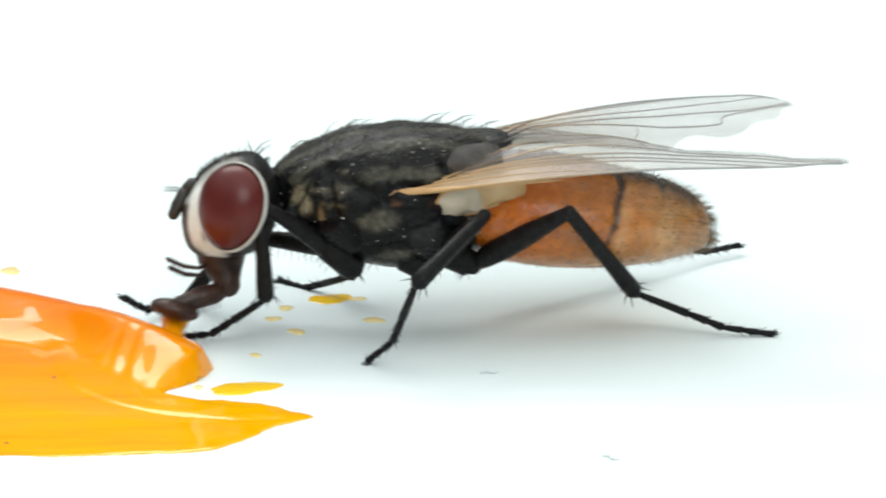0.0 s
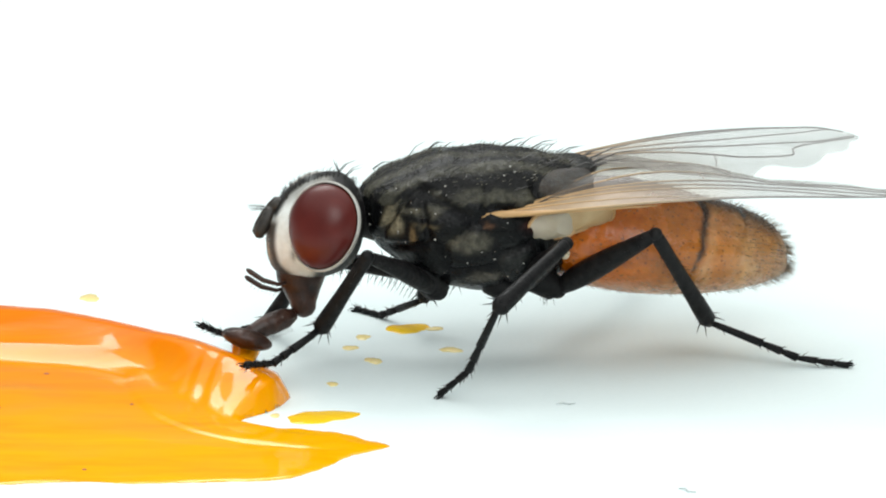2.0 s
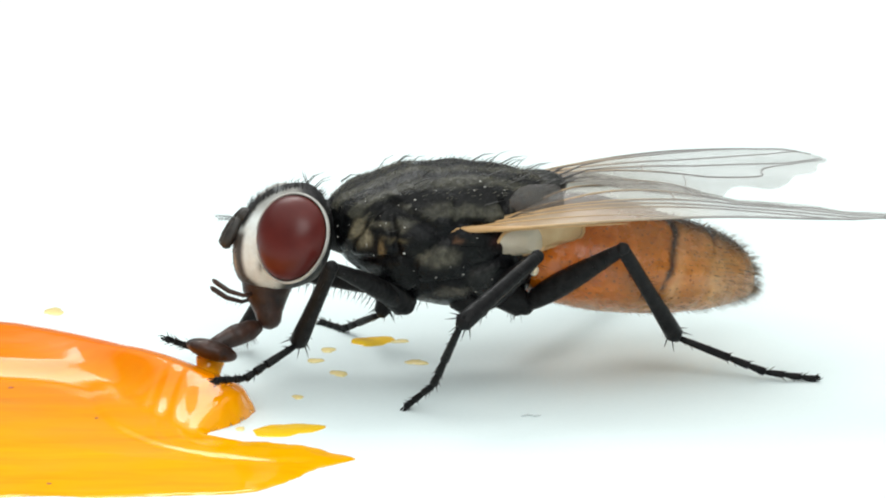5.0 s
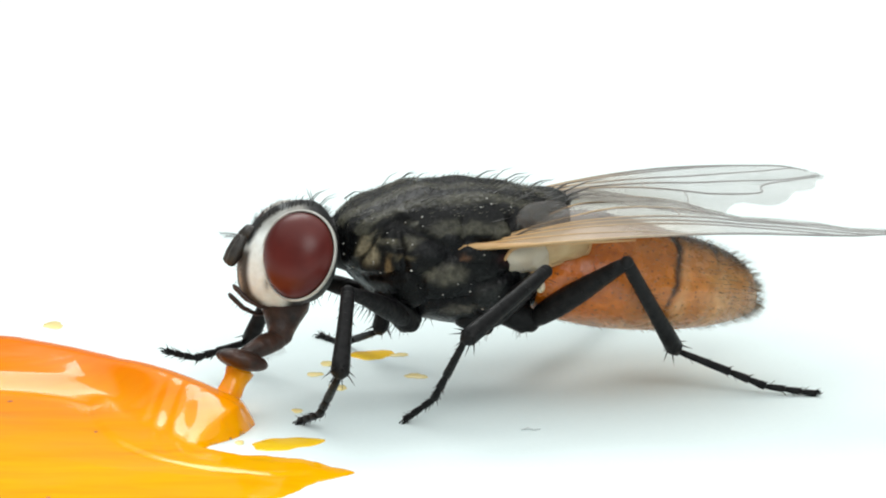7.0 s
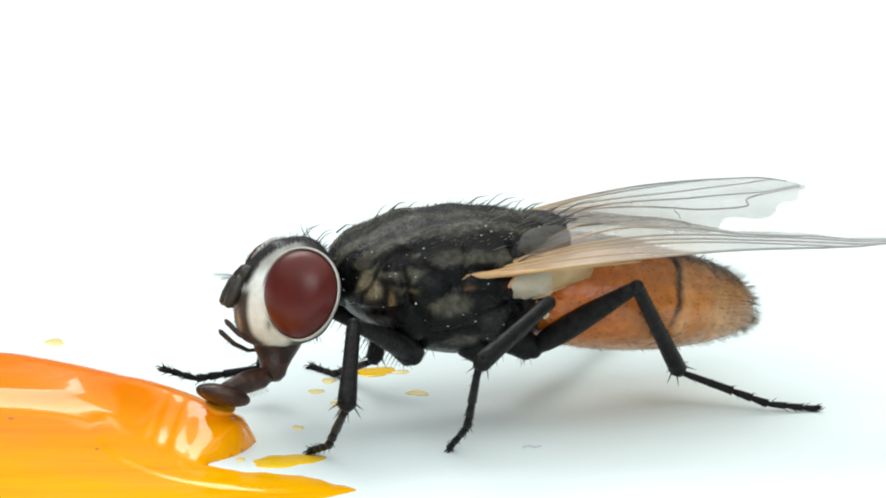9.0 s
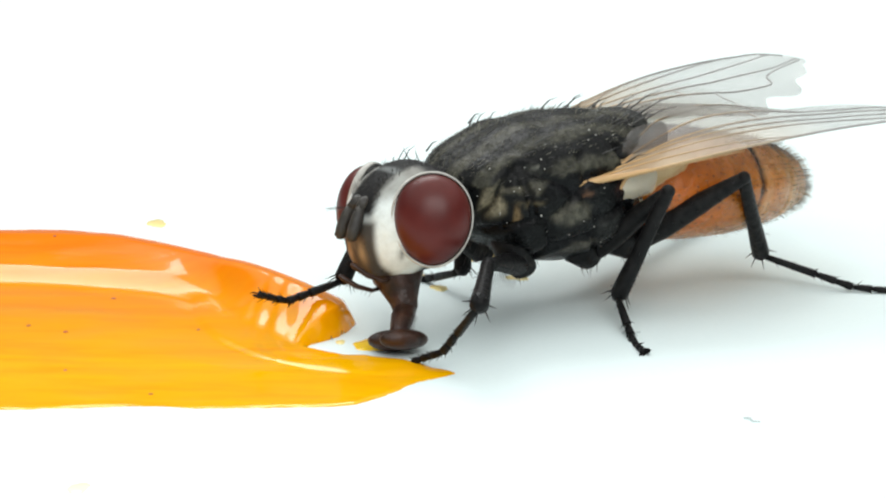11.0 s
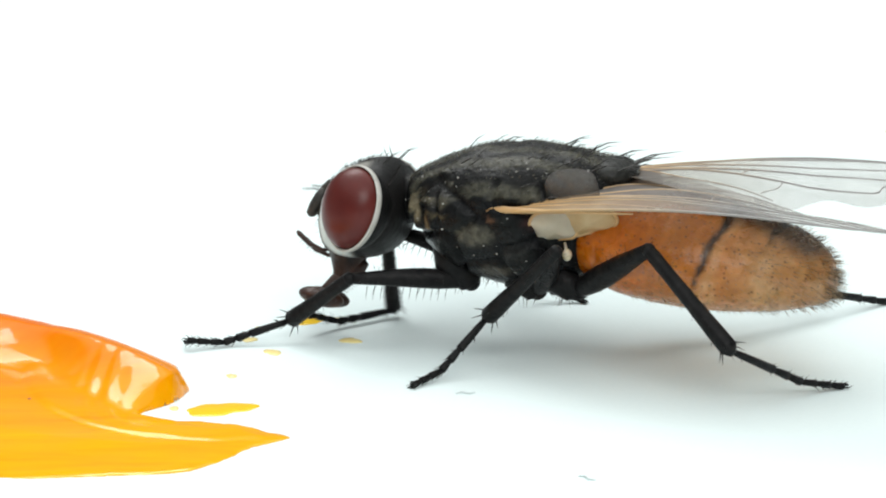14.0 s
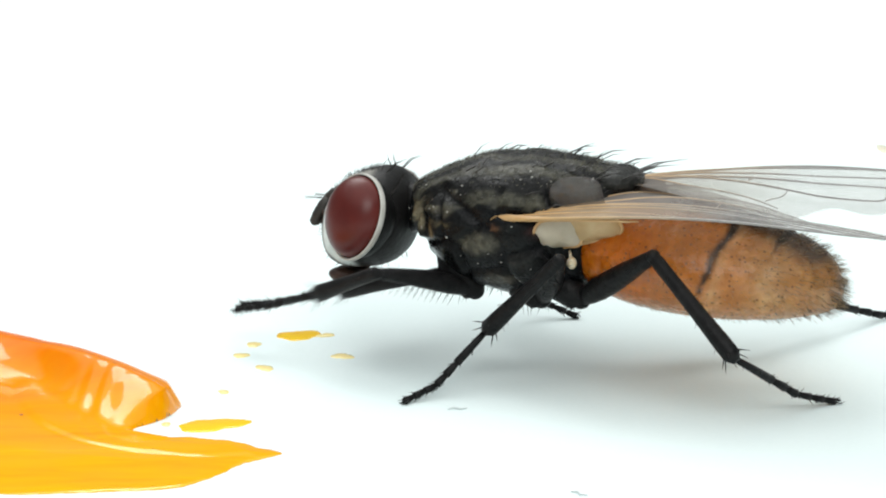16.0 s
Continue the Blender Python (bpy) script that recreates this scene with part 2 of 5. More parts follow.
def ellipsoid(bm, centre, radii, turn=None, u=24, v=16, mat=0):
    rings = []
    for j in range(v + 1):
        b = math.pi * (0.02 + 0.96 * j / v) - math.pi / 2
        ring = []
        for i in range(u):
            a = 2 * math.pi * i / u
            p = Vector((radii[0] * math.cos(b) * math.cos(a), radii[1] * math.cos(b) * math.sin(a), radii[2] * math.sin(b)))
            if turn is not None:
                p = turn @ p
            ring.append((p + Vector(centre)) * MM)
        rings.append(ring)
    skin(bm, rings, True, mat)


def blend(a, b, f):
    f = min(max(f, 0.0), 1.0)
    return tuple(x + (y - x) * f for x, y in zip(a, b))


def step(lo, hi, x):
    f = min(max((x - lo) / (hi - lo), 0.0), 1.0)
    return f * f * (3 - 2 * f)


# ---- the card ----
def build_card():
    bm = bmesh.new()
    n, half = 48, 0.21
    rows = [[bm.verts.new((half * (2 * i / n - 1), 0.09 + half * 1.4 * (2 * j / n - 1), 0)) for i in range(n + 1)] for j in range(n + 1)]
    for j in range(n):
        for i in range(n):
            bm.faces.new((rows[j][i], rows[j][i + 1], rows[j + 1][i + 1], rows[j + 1][i]))
    geom = bmesh.ops.extrude_face_region(bm, geom=bm.faces[:])
    for v in geom["geom"]:
        if isinstance(v, bmesh.types.BMVert):
            v.co.z -= 0.0004
    bmesh.ops.recalc_face_normals(bm, faces=bm.faces[:])
    card = new("ground", finish("ground", bm, card_mat, False))
    tagged(card, "clean white card under the fly, brightly lit", "ground", kind="structure")


build_card()

# ---- the syrup puddle ----
NEAR = [(-9.4, -2.8), (-8.9, -4.6), (-7.6, -5.7), (-5.55, -5.81), (-5.01, -5.77), (-4.44, -5.67), (-3.86, -5.68), (-3.37, -5.70), (-2.83, -5.62), (-2.14, -5.53), (-1.86, -5.37), (-1.59, -5.08), (-1.43, -4.78), (-1.2, -4.57), (-1.00, -4.36)]
INNER = [(-1.34, -4.13), (-1.66, -3.98), (-2.16, -3.80), (-2.50, -3.62), (-2.64, -3.48), (-2.46, -3.20), (-2.27, -2.92), (-2.20, -2.70)]
BACK = [(-2.22, -2.50), (-2.34, -2.15), (-2.62, -1.90), (-2.98, -1.52), (-3.52, -0.92), (-4.16, -0.30), (-4.96, 0.42), (-5.76, 0.88), (-7.0, 1.05), (-8.4, 0.5), (-9.2, -0.8)]
# crest of the thick body, x, y and height, running out to the tip of the curl
CREST = [(-9.4, -0.7, 0.10), (-8.4, -0.2, 0.28), (-7.0, 0.18, 0.31), (-5.73, 0.08, 0.33), (-4.93, -0.38, 0.35), (-4.12, -1.13, 0.395), (-3.48, -1.78, 0.45), (-2.93, -2.36, 0.43), (-2.57, -2.66, 0.36), (-2.32, -2.80, 0.26), (-2.16, -2.88, 0.15)]
# foot of the thick body: along its front, then round the curl to the point of the puddle
FOLD = [(-9.6, -1.35), (-7.4, -1.25), (-6.0, -1.32), (-5.1, -1.46), (-4.5, -1.66), (-4.16, -1.92), (-4.10, -2.30), (-3.93, -2.85), (-3.67, -3.40), (-3.27, -3.92), (-2.88, -4.24), (-2.38, -4.48), (-1.84, -4.58), (-1.2, -4.55)]


def edge_distance(x, y, ring):
    """Distance from points to a closed outline, positive inside."""
    best = np.full(x.shape, 1e9)
    inside = np.zeros(x.shape, bool)
    for (ax, ay), (bx, by) in zip(ring, ring[1:] + ring[:1]):
        dx, dy = bx - ax, by - ay
        f = np.clip(((x - ax) * dx + (y - ay) * dy) / (dx * dx + dy * dy), 0, 1)
        best = np.minimum(best, np.hypot(x - ax - f * dx, y - ay - f * dy))
        cross = (ay > y) != (by > y)
        inside ^= cross & (x < dx * (y - ay) / (dy if abs(dy) > 1e-9 else 1e-9) + ax)
    return np.where(inside, best, -best)


def syrup_height(x, y, d):
    inside = np.maximum(d, 0)
    sheet = 0.005 * (1 - np.exp(-inside / 0.02)) + 0.11 * (1 - np.exp(-inside / 2.2))
    cx, cy, cz = spline(CREST, 120).T
    high, front = np.interp(x, cx, cz), np.interp(x, cx, cy) - y
    fold = edge_distance(x, y, [tuple(p) for p in spline(FOLD, 90)] + [(-0.8, 4.0), (-9.8, 4.0)])
    held = np.maximum(fold, 0)
    curl = np.clip((x + 4.75) / 1.1, 0, 1)
    curl = curl * curl * (3 - 2 * curl)
    behind = high * (1 - np.clip(-front / 0.95, 0, 1) ** 2.2)
    along = np.clip(front, 0, 9) / (np.clip(front, 0, 9) + held + 1e-6)
    # the thick body is nearly level and ends in a soft step
    f = np.clip((fold + 0.04) / 0.42, 0, 1)
    f = 0.55 * f + 0.45 * f * f * (3 - 2 * f)
    body = sheet + 0.085 * f + (high - sheet - 0.085) * (1 - along) * f
    # the curl slopes down, hollow, from its crest to a basin with a narrow rim
    g = np.clip(along / 0.72, 0, 1)
    floor = sheet + 0.03 * np.clip(fold / 0.4, 0, 1)
    slope = floor + (high - floor) * (1 - g * g * (3 - 2 * g))
    # drawn-out ridges run round the hollow
    swirl = np.hypot(x + 2.50, 0.52 * (y + 3.10))
    rings = np.sin(25.0 * swirl + 0.5 * np.sin(2.1 * y + 1.7 * x)) * np.clip(1.5 - np.abs(swirl - 0.62) / 0.24, 0, 1)
    slope = slope + 0.0085 * rings * np.clip(held / 0.2 - 0.3, 0, 1) * np.clip(along / 0.10, 0, 1) * np.clip((-2.40 - x) / 0.2, 0, 1)
    rim = np.clip((fold + 0.04) / 0.11, 0, 1)
    rim = rim * rim * (3 - 2 * rim) * (1 - 0.5 * np.clip((fold - 0.10) / 0.30, 0, 1))
    scoop = np.where(fold > 0, slope, sheet) + 0.026 * rim * np.clip(inside / 0.25, 0, 1) * np.clip((-1.65 - x) / 0.8, 0, 1)
    z = body * (1 - curl) + scoop * curl
    return np.where(front < 0, behind, z)


def build_puddle():
    ring = [tuple(p) for p in spline(NEAR + INNER + BACK, 140)]
    h = 0.024
    xs, ys = np.arange(-9.6, -0.85, h), np.arange(-6.0, 1.30, h)
    gx, gy = np.meshgrid(xs, ys)
    wob = np.array([[noise.noise((x * 1.7, y * 1.7, 3.0)) for x in xs] for y in ys])
    fine = np.array([[noise.noise((x * 6.0, y * 6.0, 9.0)) for x in xs] for y in ys])
    d = edge_distance(gx, gy, ring) + 0.05 * wob + 0.025 * fine
    z = (syrup_height(gx, gy, d) + 0.010 * wob) * np.clip(d / np.where(gy < -3.9, 0.05, 0.11), 0, 1) ** 0.7 + 0.004
    # the outermost ring of points is drawn in to the true edge
    sy, sx = np.gradient(d, h)
    steep = np.maximum(np.hypot(sx, sy), 0.3)
    pull = np.where(d < 0.3 * h, d, 0) / steep
    bm = bmesh.new()
    keep = d > -h * 1.05
    gx, gy = gx - pull * sx / steep, gy - pull * sy / steep
    verts = {}
    for j in range(len(ys)):
        for i in range(len(xs)):
            if keep[j, i]:
                verts[j, i] = bm.verts.new(V(gx[j, i], gy[j, i], z[j, i] if d[j, i] > 0.3 * h else 0.001))
    for j in range(len(ys) - 1):
        for i in range(len(xs) - 1):
            q = [(j, i), (j, i + 1), (j + 1, i + 1), (j + 1, i)]
            if all(k in verts for k in q):
                bm.faces.new([verts[k] for k in q])
    ob = new("syrup_puddle", finish("syrup_puddle", bm, syrup_mat))
    tagged(ob, "glossy orange and yellow syrup puddle spread on white card", "syrup puddle")

    def rule(p, n):
        thin, mid, thick = (0.94, 0.445, 0.0005), (0.94, 0.310, 0.0003), (0.93, 0.205, 0.0002)
        c = blend(thin, mid, (p.y + 4.6) / 2.4)
        return blend(c, thick, 0.7 * step(-2.4, 0.2, p.y + 0.2 * p.x + 1.0) + 2.0 * (p.z - 0.18))
    pigment(ob, rule)
    return ob


puddle = build_puddle()


def build_drop(name, x, y, rx, ry, turn, label):
    bm = bmesh.new()
    rnd = random.Random(int(x * 100 + y * 10))
    k = 28
    ph = [rnd.uniform(0, 6.28) for _ in range(3)]
    rings = []
    for f, hgt in ((1.0, -0.003), (0.98, 0.003), (0.85, 0.010), (0.5, 0.016), (0.05, 0.018)):
        ring = []
        for i in range(k):
            a = 2 * math.pi * i / k
            r = f * (1 + 0.16 * math.sin(2 * a + ph[0]) + 0.10 * math.sin(3 * a + ph[1]) + 0.05 * math.sin(7 * a + ph[2]))
            px, py = rx * r * math.cos(a), ry * r * math.sin(a)
            c, s = math.cos(turn), math.sin(turn)
            ring.append(V(px * c - py * s, px * s + py * c, hgt))
        rings.append(ring)
    skin(bm, rings)
    ob = new(name, finish(name, bm, syrup_mat))
    ob.location = V(x, y, 0)
    tagged(ob, label, "syrup spot", "spots of spilt syrup")
    tint = (0.98, 0.60, 0.02) if rx > 0.2 and y < 3 else (0.95, 0.79, 0.34)
    if y > 3 or y < -6:
        tint = (0.96, 0.92, 0.74)
    pigment(ob, lambda p, n: tint)


for row in ((-1.80, -3.32, 0.36, 0.27, 0.2), (-0.96, 0.53, 0.25, 0.27, 0.3), (-0.62, 0.52, 0.12, 0.09, 0.0), (-1.32, -0.99, 0.10, 0.14, 0.2), (-1.63, -0.41, 0.09, 0.12, 0.0), (-1.50, 0.10, 0.09, 0.13, 0.4),
            (-1.75, -2.01, 0.07, 0.08, 0.0), (-5.19, 2.04, 0.13, 0.22, 0.0), (-0.40, -0.48, 0.13, 0.13, 0.0), (-2.31, -3.29, 0.06, 0.07, 0.0), (8.95, 12.9, 0.16, 0.5, 0.0), (-4.35, -8.10, 0.11, 0.14, 0.0)):
    build_drop("syrup_spot", *row, "small yellow spot of spilt syrup on white card")



SPECKS = [(-5.38, -3.29, 0.034), (-5.84, -3.08, 0.030), (-5.13, -4.63, 0.034), (-3.93, -3.06, 0.026), (-6.15, 0.09, 0.030), (-4.11, -5.31, 0.026), (-5.09, -1.86, 0.032)]


def build_specks():
    rnd = random.Random(31)
    ring = [tuple(p) for p in spline(NEAR + INNER + BACK, 140)]
    for x, y, r in SPECKS:
        px, py = np.array([x]), np.array([y])
        z = float(syrup_height(px, py, edge_distance(px, py, ring))[0])
        bm = bmesh.new()
        ellipsoid(bm, (x, y, z), (r * rnd.uniform(0.8, 1.4), r * rnd.uniform(0.8, 1.3), r * 0.35), None, 10, 6)
        part("speck", bm, speck_mat, puddle, "tiny red-brown speck in the syrup")


build_specks()


def build_strand():
    """A thread of syrup drawn up by the mouth, along +x from its foot."""
    bm = bmesh.new()
    n = 18
    pts = [(-0.18 + 1.06 * i / n, 0, 0) for i in range(n + 1)]
    rad = [0.105 + 0.36 * math.exp(-((p[0] + 0.18) / 0.36)) + 0.05 * step(0.7, 0.9, p[0]) for p in pts]
    tube(bm, pts, rad, 20)
    ob = part("strand", bm, syrup_mat, puddle, "sticky orange strand drawn up from the puddle")
    pigment(ob, lambda p, n: blend((0.96, 0.24, 0.002), (0.97, 0.38, 0.003), step(0.3, 0.8, p.x)))
    return ob


strand = build_strand()


def build_fibre(x, y, turn, length):
    bm = bmesh.new()
    tube(bm, [(-length / 2, 0, 0.012), (-length / 6, 0.03, 0.018), (length / 6, -0.02, 0.016), (length / 2, 0.02, 0.012)], [0.006, 0.011, 0.010, 0.005], 7)
    ob = new("fibre", finish("fibre", bm, fibre_mat))
    ob.matrix_basis = pose(x * MM, y * MM, 0, 0, 0, turn)
    tagged(ob, "short grey fibre lying on white card", "fibre", "stray fibres")


for row in ((0.92, -2.80, 5, 0.22), (2.04, -5.85, -40, 0.20)):
    build_fibre(*row)

# ---- the fly ----
FLY_SIZE = 0.965
fly = new("house_fly")
fly.scale = (FLY_SIZE,) * 3
tagged(fly, "grey-black house fly with amber abdomen and red eyes, feeding", "fly")

THORAX = [(1.44, 0.30, 0.02, 0.14), (1.34, 0.40, -0.20, 0.48), (1.14, 0.53, -0.42, 0.74), (0.80, 0.68, -0.66, 0.95), (0.40, 0.78, -0.86, 1.05), (-0.20, 0.82, -0.95, 1.08), (-0.68, 0.79, -0.96, 0.98), (-1.00, 0.73, -0.78, 0.80), (-1.22, 0.69, -0.22, 0.52), (-1.38, 0.65, 0.30, 0.24), (-1.44, 0.58, 0.44, 0.08)]
PLATES = [(1.22, 0.62, 0.30), (0.95, 0.90, 0.02), (0.55, 1.02, 0.12), (0.75, 0.85, -0.42), (0.20, 1.0, -0.30), (0.10, 0.85, -0.70), (-0.30, 1.05, 0.02), (-0.45, 0.95, -0.45), (0.35, 0.95, 0.42), (-0.35, 0.98, 0.42), (-0.85, 0.85, -0.15), (-0.80, 0.75, 0.50)]

# flank markings, with a painted-in sheen and black crease lines: x, z, half sizes, colour, strength
SIDE_MARKS = (
    (1.16, 0.44, 0.10, 0.10, (0.46, 0.42, 0.31), 0.9), (0.86, 0.25, 0.26, 0.10, (0.17, 0.155, 0.115), 0.9), (1.14, 0.10, 0.11, 0.20, (0.40, 0.34, 0.23), 0.9), (0.60, 0.30, 0.14, 0.08, (0.11, 0.105, 0.09), 0.8),
    # the blue-grey tone at z 0.62 is a sheen put into the colour
    (0.40, 0.40, 0.22, 0.035, (0.32, 0.31, 0.27), 0.8), (0.00, 0.62, 0.45, 0.10, (0.045, 0.050, 0.060), 0.8), (-0.18, 0.38, 0.36, 0.11, (0.004, 0.004, 0.004), 0.95), (0.24, -0.16, 0.26, 0.13, (0.15, 0.14, 0.11), 0.9),
    (0.60, -0.30, 0.14, 0.30, (0.005, 0.005, 0.005), 0.95), (0.00, -0.62, 0.24, 0.10, (0.13, 0.115, 0.094), 0.9), (0.00, 0.10, 0.08, 0.05, (0.26, 0.13, 0.075), 0.85), (-0.58, 0.08, 0.22, 0.10, (0.070, 0.014, 0.010), 0.9),
    (0.90, -0.10, 0.05, 0.13, (0.30, 0.20, 0.10), 0.8), (-0.30, -0.35, 0.20, 0.16, (0.035, 0.035, 0.034), 0.8), (0.10, 0.04, 0.55, 0.03, (0.004, 0.004, 0.004), 0.9), (0.45, -0.05, 0.06, 0.12, (0.004, 0.004, 0.004), 0.8),
    (1.00, 0.52, 0.26, 0.030, (0.55, 0.51, 0.42), 0.85), (0.72, 0.06, 0.20, 0.025, (0.15, 0.12, 0.07), 0.7), (0.34, -0.40, 0.30, 0.025, (0.004, 0.004, 0.004), 0.9),
)


def plate_gap(p):
    d = sorted((Vector((p.x, abs(p.y), p.z)) - Vector(c)).length for c in PLATES)
    return d[1] - d[0]


def build_thorax():
    bm = bmesh.new()
    rings = trunk(THORAX, 120, 128, 2.25)
    for ring in rings:
        for p in ring:
            way = Vector((p.x * 0.25, p.y, p.z)).normalized()
            lump = 0.035 * noise.noise(p * 2.3) + 0.012 * noise.noise(p * 5.0)
            if p.z < 0.5:
                lump -= 0.075 * (1 - step(0.0, 0.13, plate_gap(p))) * step(0.2, 0.6, abs(p.y))
            p += way * lump
    skin(bm, [[p * MM for p in r] for r in rings])
    bmesh.ops.recalc_face_normals(bm, faces=bm.faces[:])
    ob = part("thorax", bm, thorax_mat, fly, "grey-dusted black thorax with dark stripes and bristles")

    def rule(p, n):
        black, grey, olive = (0.004, 0.004, 0.005), (0.010, 0.011, 0.011), (0.066, 0.063, 0.048)
        q = p + Vector((noise.noise(p * 3.1), noise.noise(p * 3.1 + Vector((9, 2, 5))), noise.noise(p * 3.1 + Vector((1, 7, 3))))) * 0.10
        y = abs(p.y)
        if n.z > 0.22 and p.z > 0.24 and y < 1.0:
            stripe = 0.5 + 0.5 * math.cos((y + 0.05 * noise.noise(p * 2.5) - 0.62) * 2 * math.pi / 0.36)
            return blend(black, olive, 0.06 + 0.94 * step(0.30, 0.75, stripe) * (0.75 + 0.4 * noise.noise(p * 2.8)))
        c = blend(black, grey, step(0.02, 0.18, plate_gap(p)) * (0.45 + 0.6 * noise.noise(p * 3.2 + Vector((4, 1, 7)))))
        for x, z, rx, rz, tone, w in SIDE_MARKS:
            c = blend(c, tuple(0.6 * t for t in tone), w * math.exp(-(((q.x - x) / rx) ** 2 + ((q.z - z) / rz) ** 2) ** 2.5))
        return blend(c, black, 0.85 * (1 - step(0.015, 0.07, plate_gap(q))) * step(0.3, 0.6, y))
    pigment(ob, rule)
    # long back-swept bristles and short hair
    bm = bmesh.new()
    rnd = random.Random(4)
    for k in range(440):
        ring = rings[rnd.randrange(8, 114)]
        i = rnd.randrange(0, 65)
        p = ring[i]
        if p.z < 0.15 and rnd.random() < 0.6:
            continue
        out = Vector((p.x * 0.2, p.y, p.z)).normalized()
        long = rnd.random() < 0.09 and p.z > 0.45
        ln = rnd.uniform(0.20, 0.36) if long else rnd.uniform(0.05, 0.12)
        way = (out * 0.40 + Vector((-0.9, 0, 0.08)) + Vector([rnd.uniform(-0.2, 0.2) for _ in range(3)])).normalized()
        bristle(bm, p - out * 0.02, p + way * ln, 0.009 if long else 0.005, out * ln * 0.12)
    for s in (-1, 1):
        for x, y, z, ln in ((-1.40, 0.10, 0.62, 0.75), (-1.30, 0.32, 0.58, 0.62), (-1.05, 0.45, 0.60, 0.50), (-0.75, 0.50, 0.68, 0.45), (-0.4, 0.5, 0.72, 0.40), (0.5, 0.7, 0.66, 0.3), (-0.6, 0.95, 0.3, 0.35), (1.2, 0.55, 0.45, 0.28)):
            bristle(bm, (x, s * y, z), (x - ln * 0.9, s * (y + 0.1), z + ln * 0.26), 0.014, (0, 0, 0.04))
        for k in range(46):
            x, y, z = rnd.uniform(0.2, 1.05), s * rnd.uniform(0.08, 0.32), 0
            z = -0.42 - (1.25 - x) * 0.42
            bristle(bm, (x, y, z), (x + rnd.uniform(-0.05, 0.12), y * 1.1, z - rnd.uniform(0.1, 0.22)), 0.006)
    part("bristles", bm, bristle_mat, ob, "black back-swept bristles", "stuff")
    bm = bmesh.new()
    for k in range(1100):
        ring = rings[rnd.randrange(6, 112)]
        p = ring[rnd.randrange(14, 51)]
        out = Vector((p.x * 0.2, p.y, p.z)).normalized()
        way = (out * 0.6 + Vector((-0.7, 0, 0.1)) + Vector([rnd.uniform(-0.25, 0.25) for _ in range(3)])).normalized()
        bristle(bm, p - out * 0.01, p + way * rnd.uniform(0.04, 0.08), 0.004)
    part("fuzz", bm, pile_mat, ob, "short olive grey fuzz", "stuff")
    # pale grains stand in for glints on the cuticle, and for dust
    bm = bmesh.new()
    for k in range(90):
        p = rings[rnd.randrange(8, 100)][rnd.choice((rnd.randrange(0, 26), rnd.randrange(40, 64), rnd.randrange(110, 128)))]
        r = rnd.uniform(0.004, 0.011)
        ellipsoid(bm, p, (r * rnd.uniform(0.7, 1.8), r, r * rnd.uniform(0.6, 1.3)), None, 6, 4)
    part("glint_dust", bm, rim_mat, ob, "tiny pale grains for glints and dust", "stuff")
    # scutellum
    bm = bmesh.new()
    ellipsoid(bm, (-1.20, 0, 0.54), (0.32, 0.46, 0.18))
    sc = part("scutellum", bm, thorax_mat, ob)
    pigment(sc, lambda p, n: (0.030, 0.030, 0.028))
    return ob


ABDOMEN = [(-0.72, 0.20, -0.45, 0.35), (-0.95, 0.34, -0.76, 0.72), (-1.35, 0.42, -0.91, 0.96), (-1.85, 0.40, -0.99, 1.08), (-2.33, 0.32, -1.03, 1.10), (-2.78, 0.20, -1.03, 1.03), (-3.18, 0.09, -1.00, 0.89), (-3.48, -0.02, -0.96, 0.72), (-3.75, -0.17, -0.91, 0.53), (-3.92, -0.36, -0.85, 0.31), (-3.98, -0.54, -0.77, 0.12)]


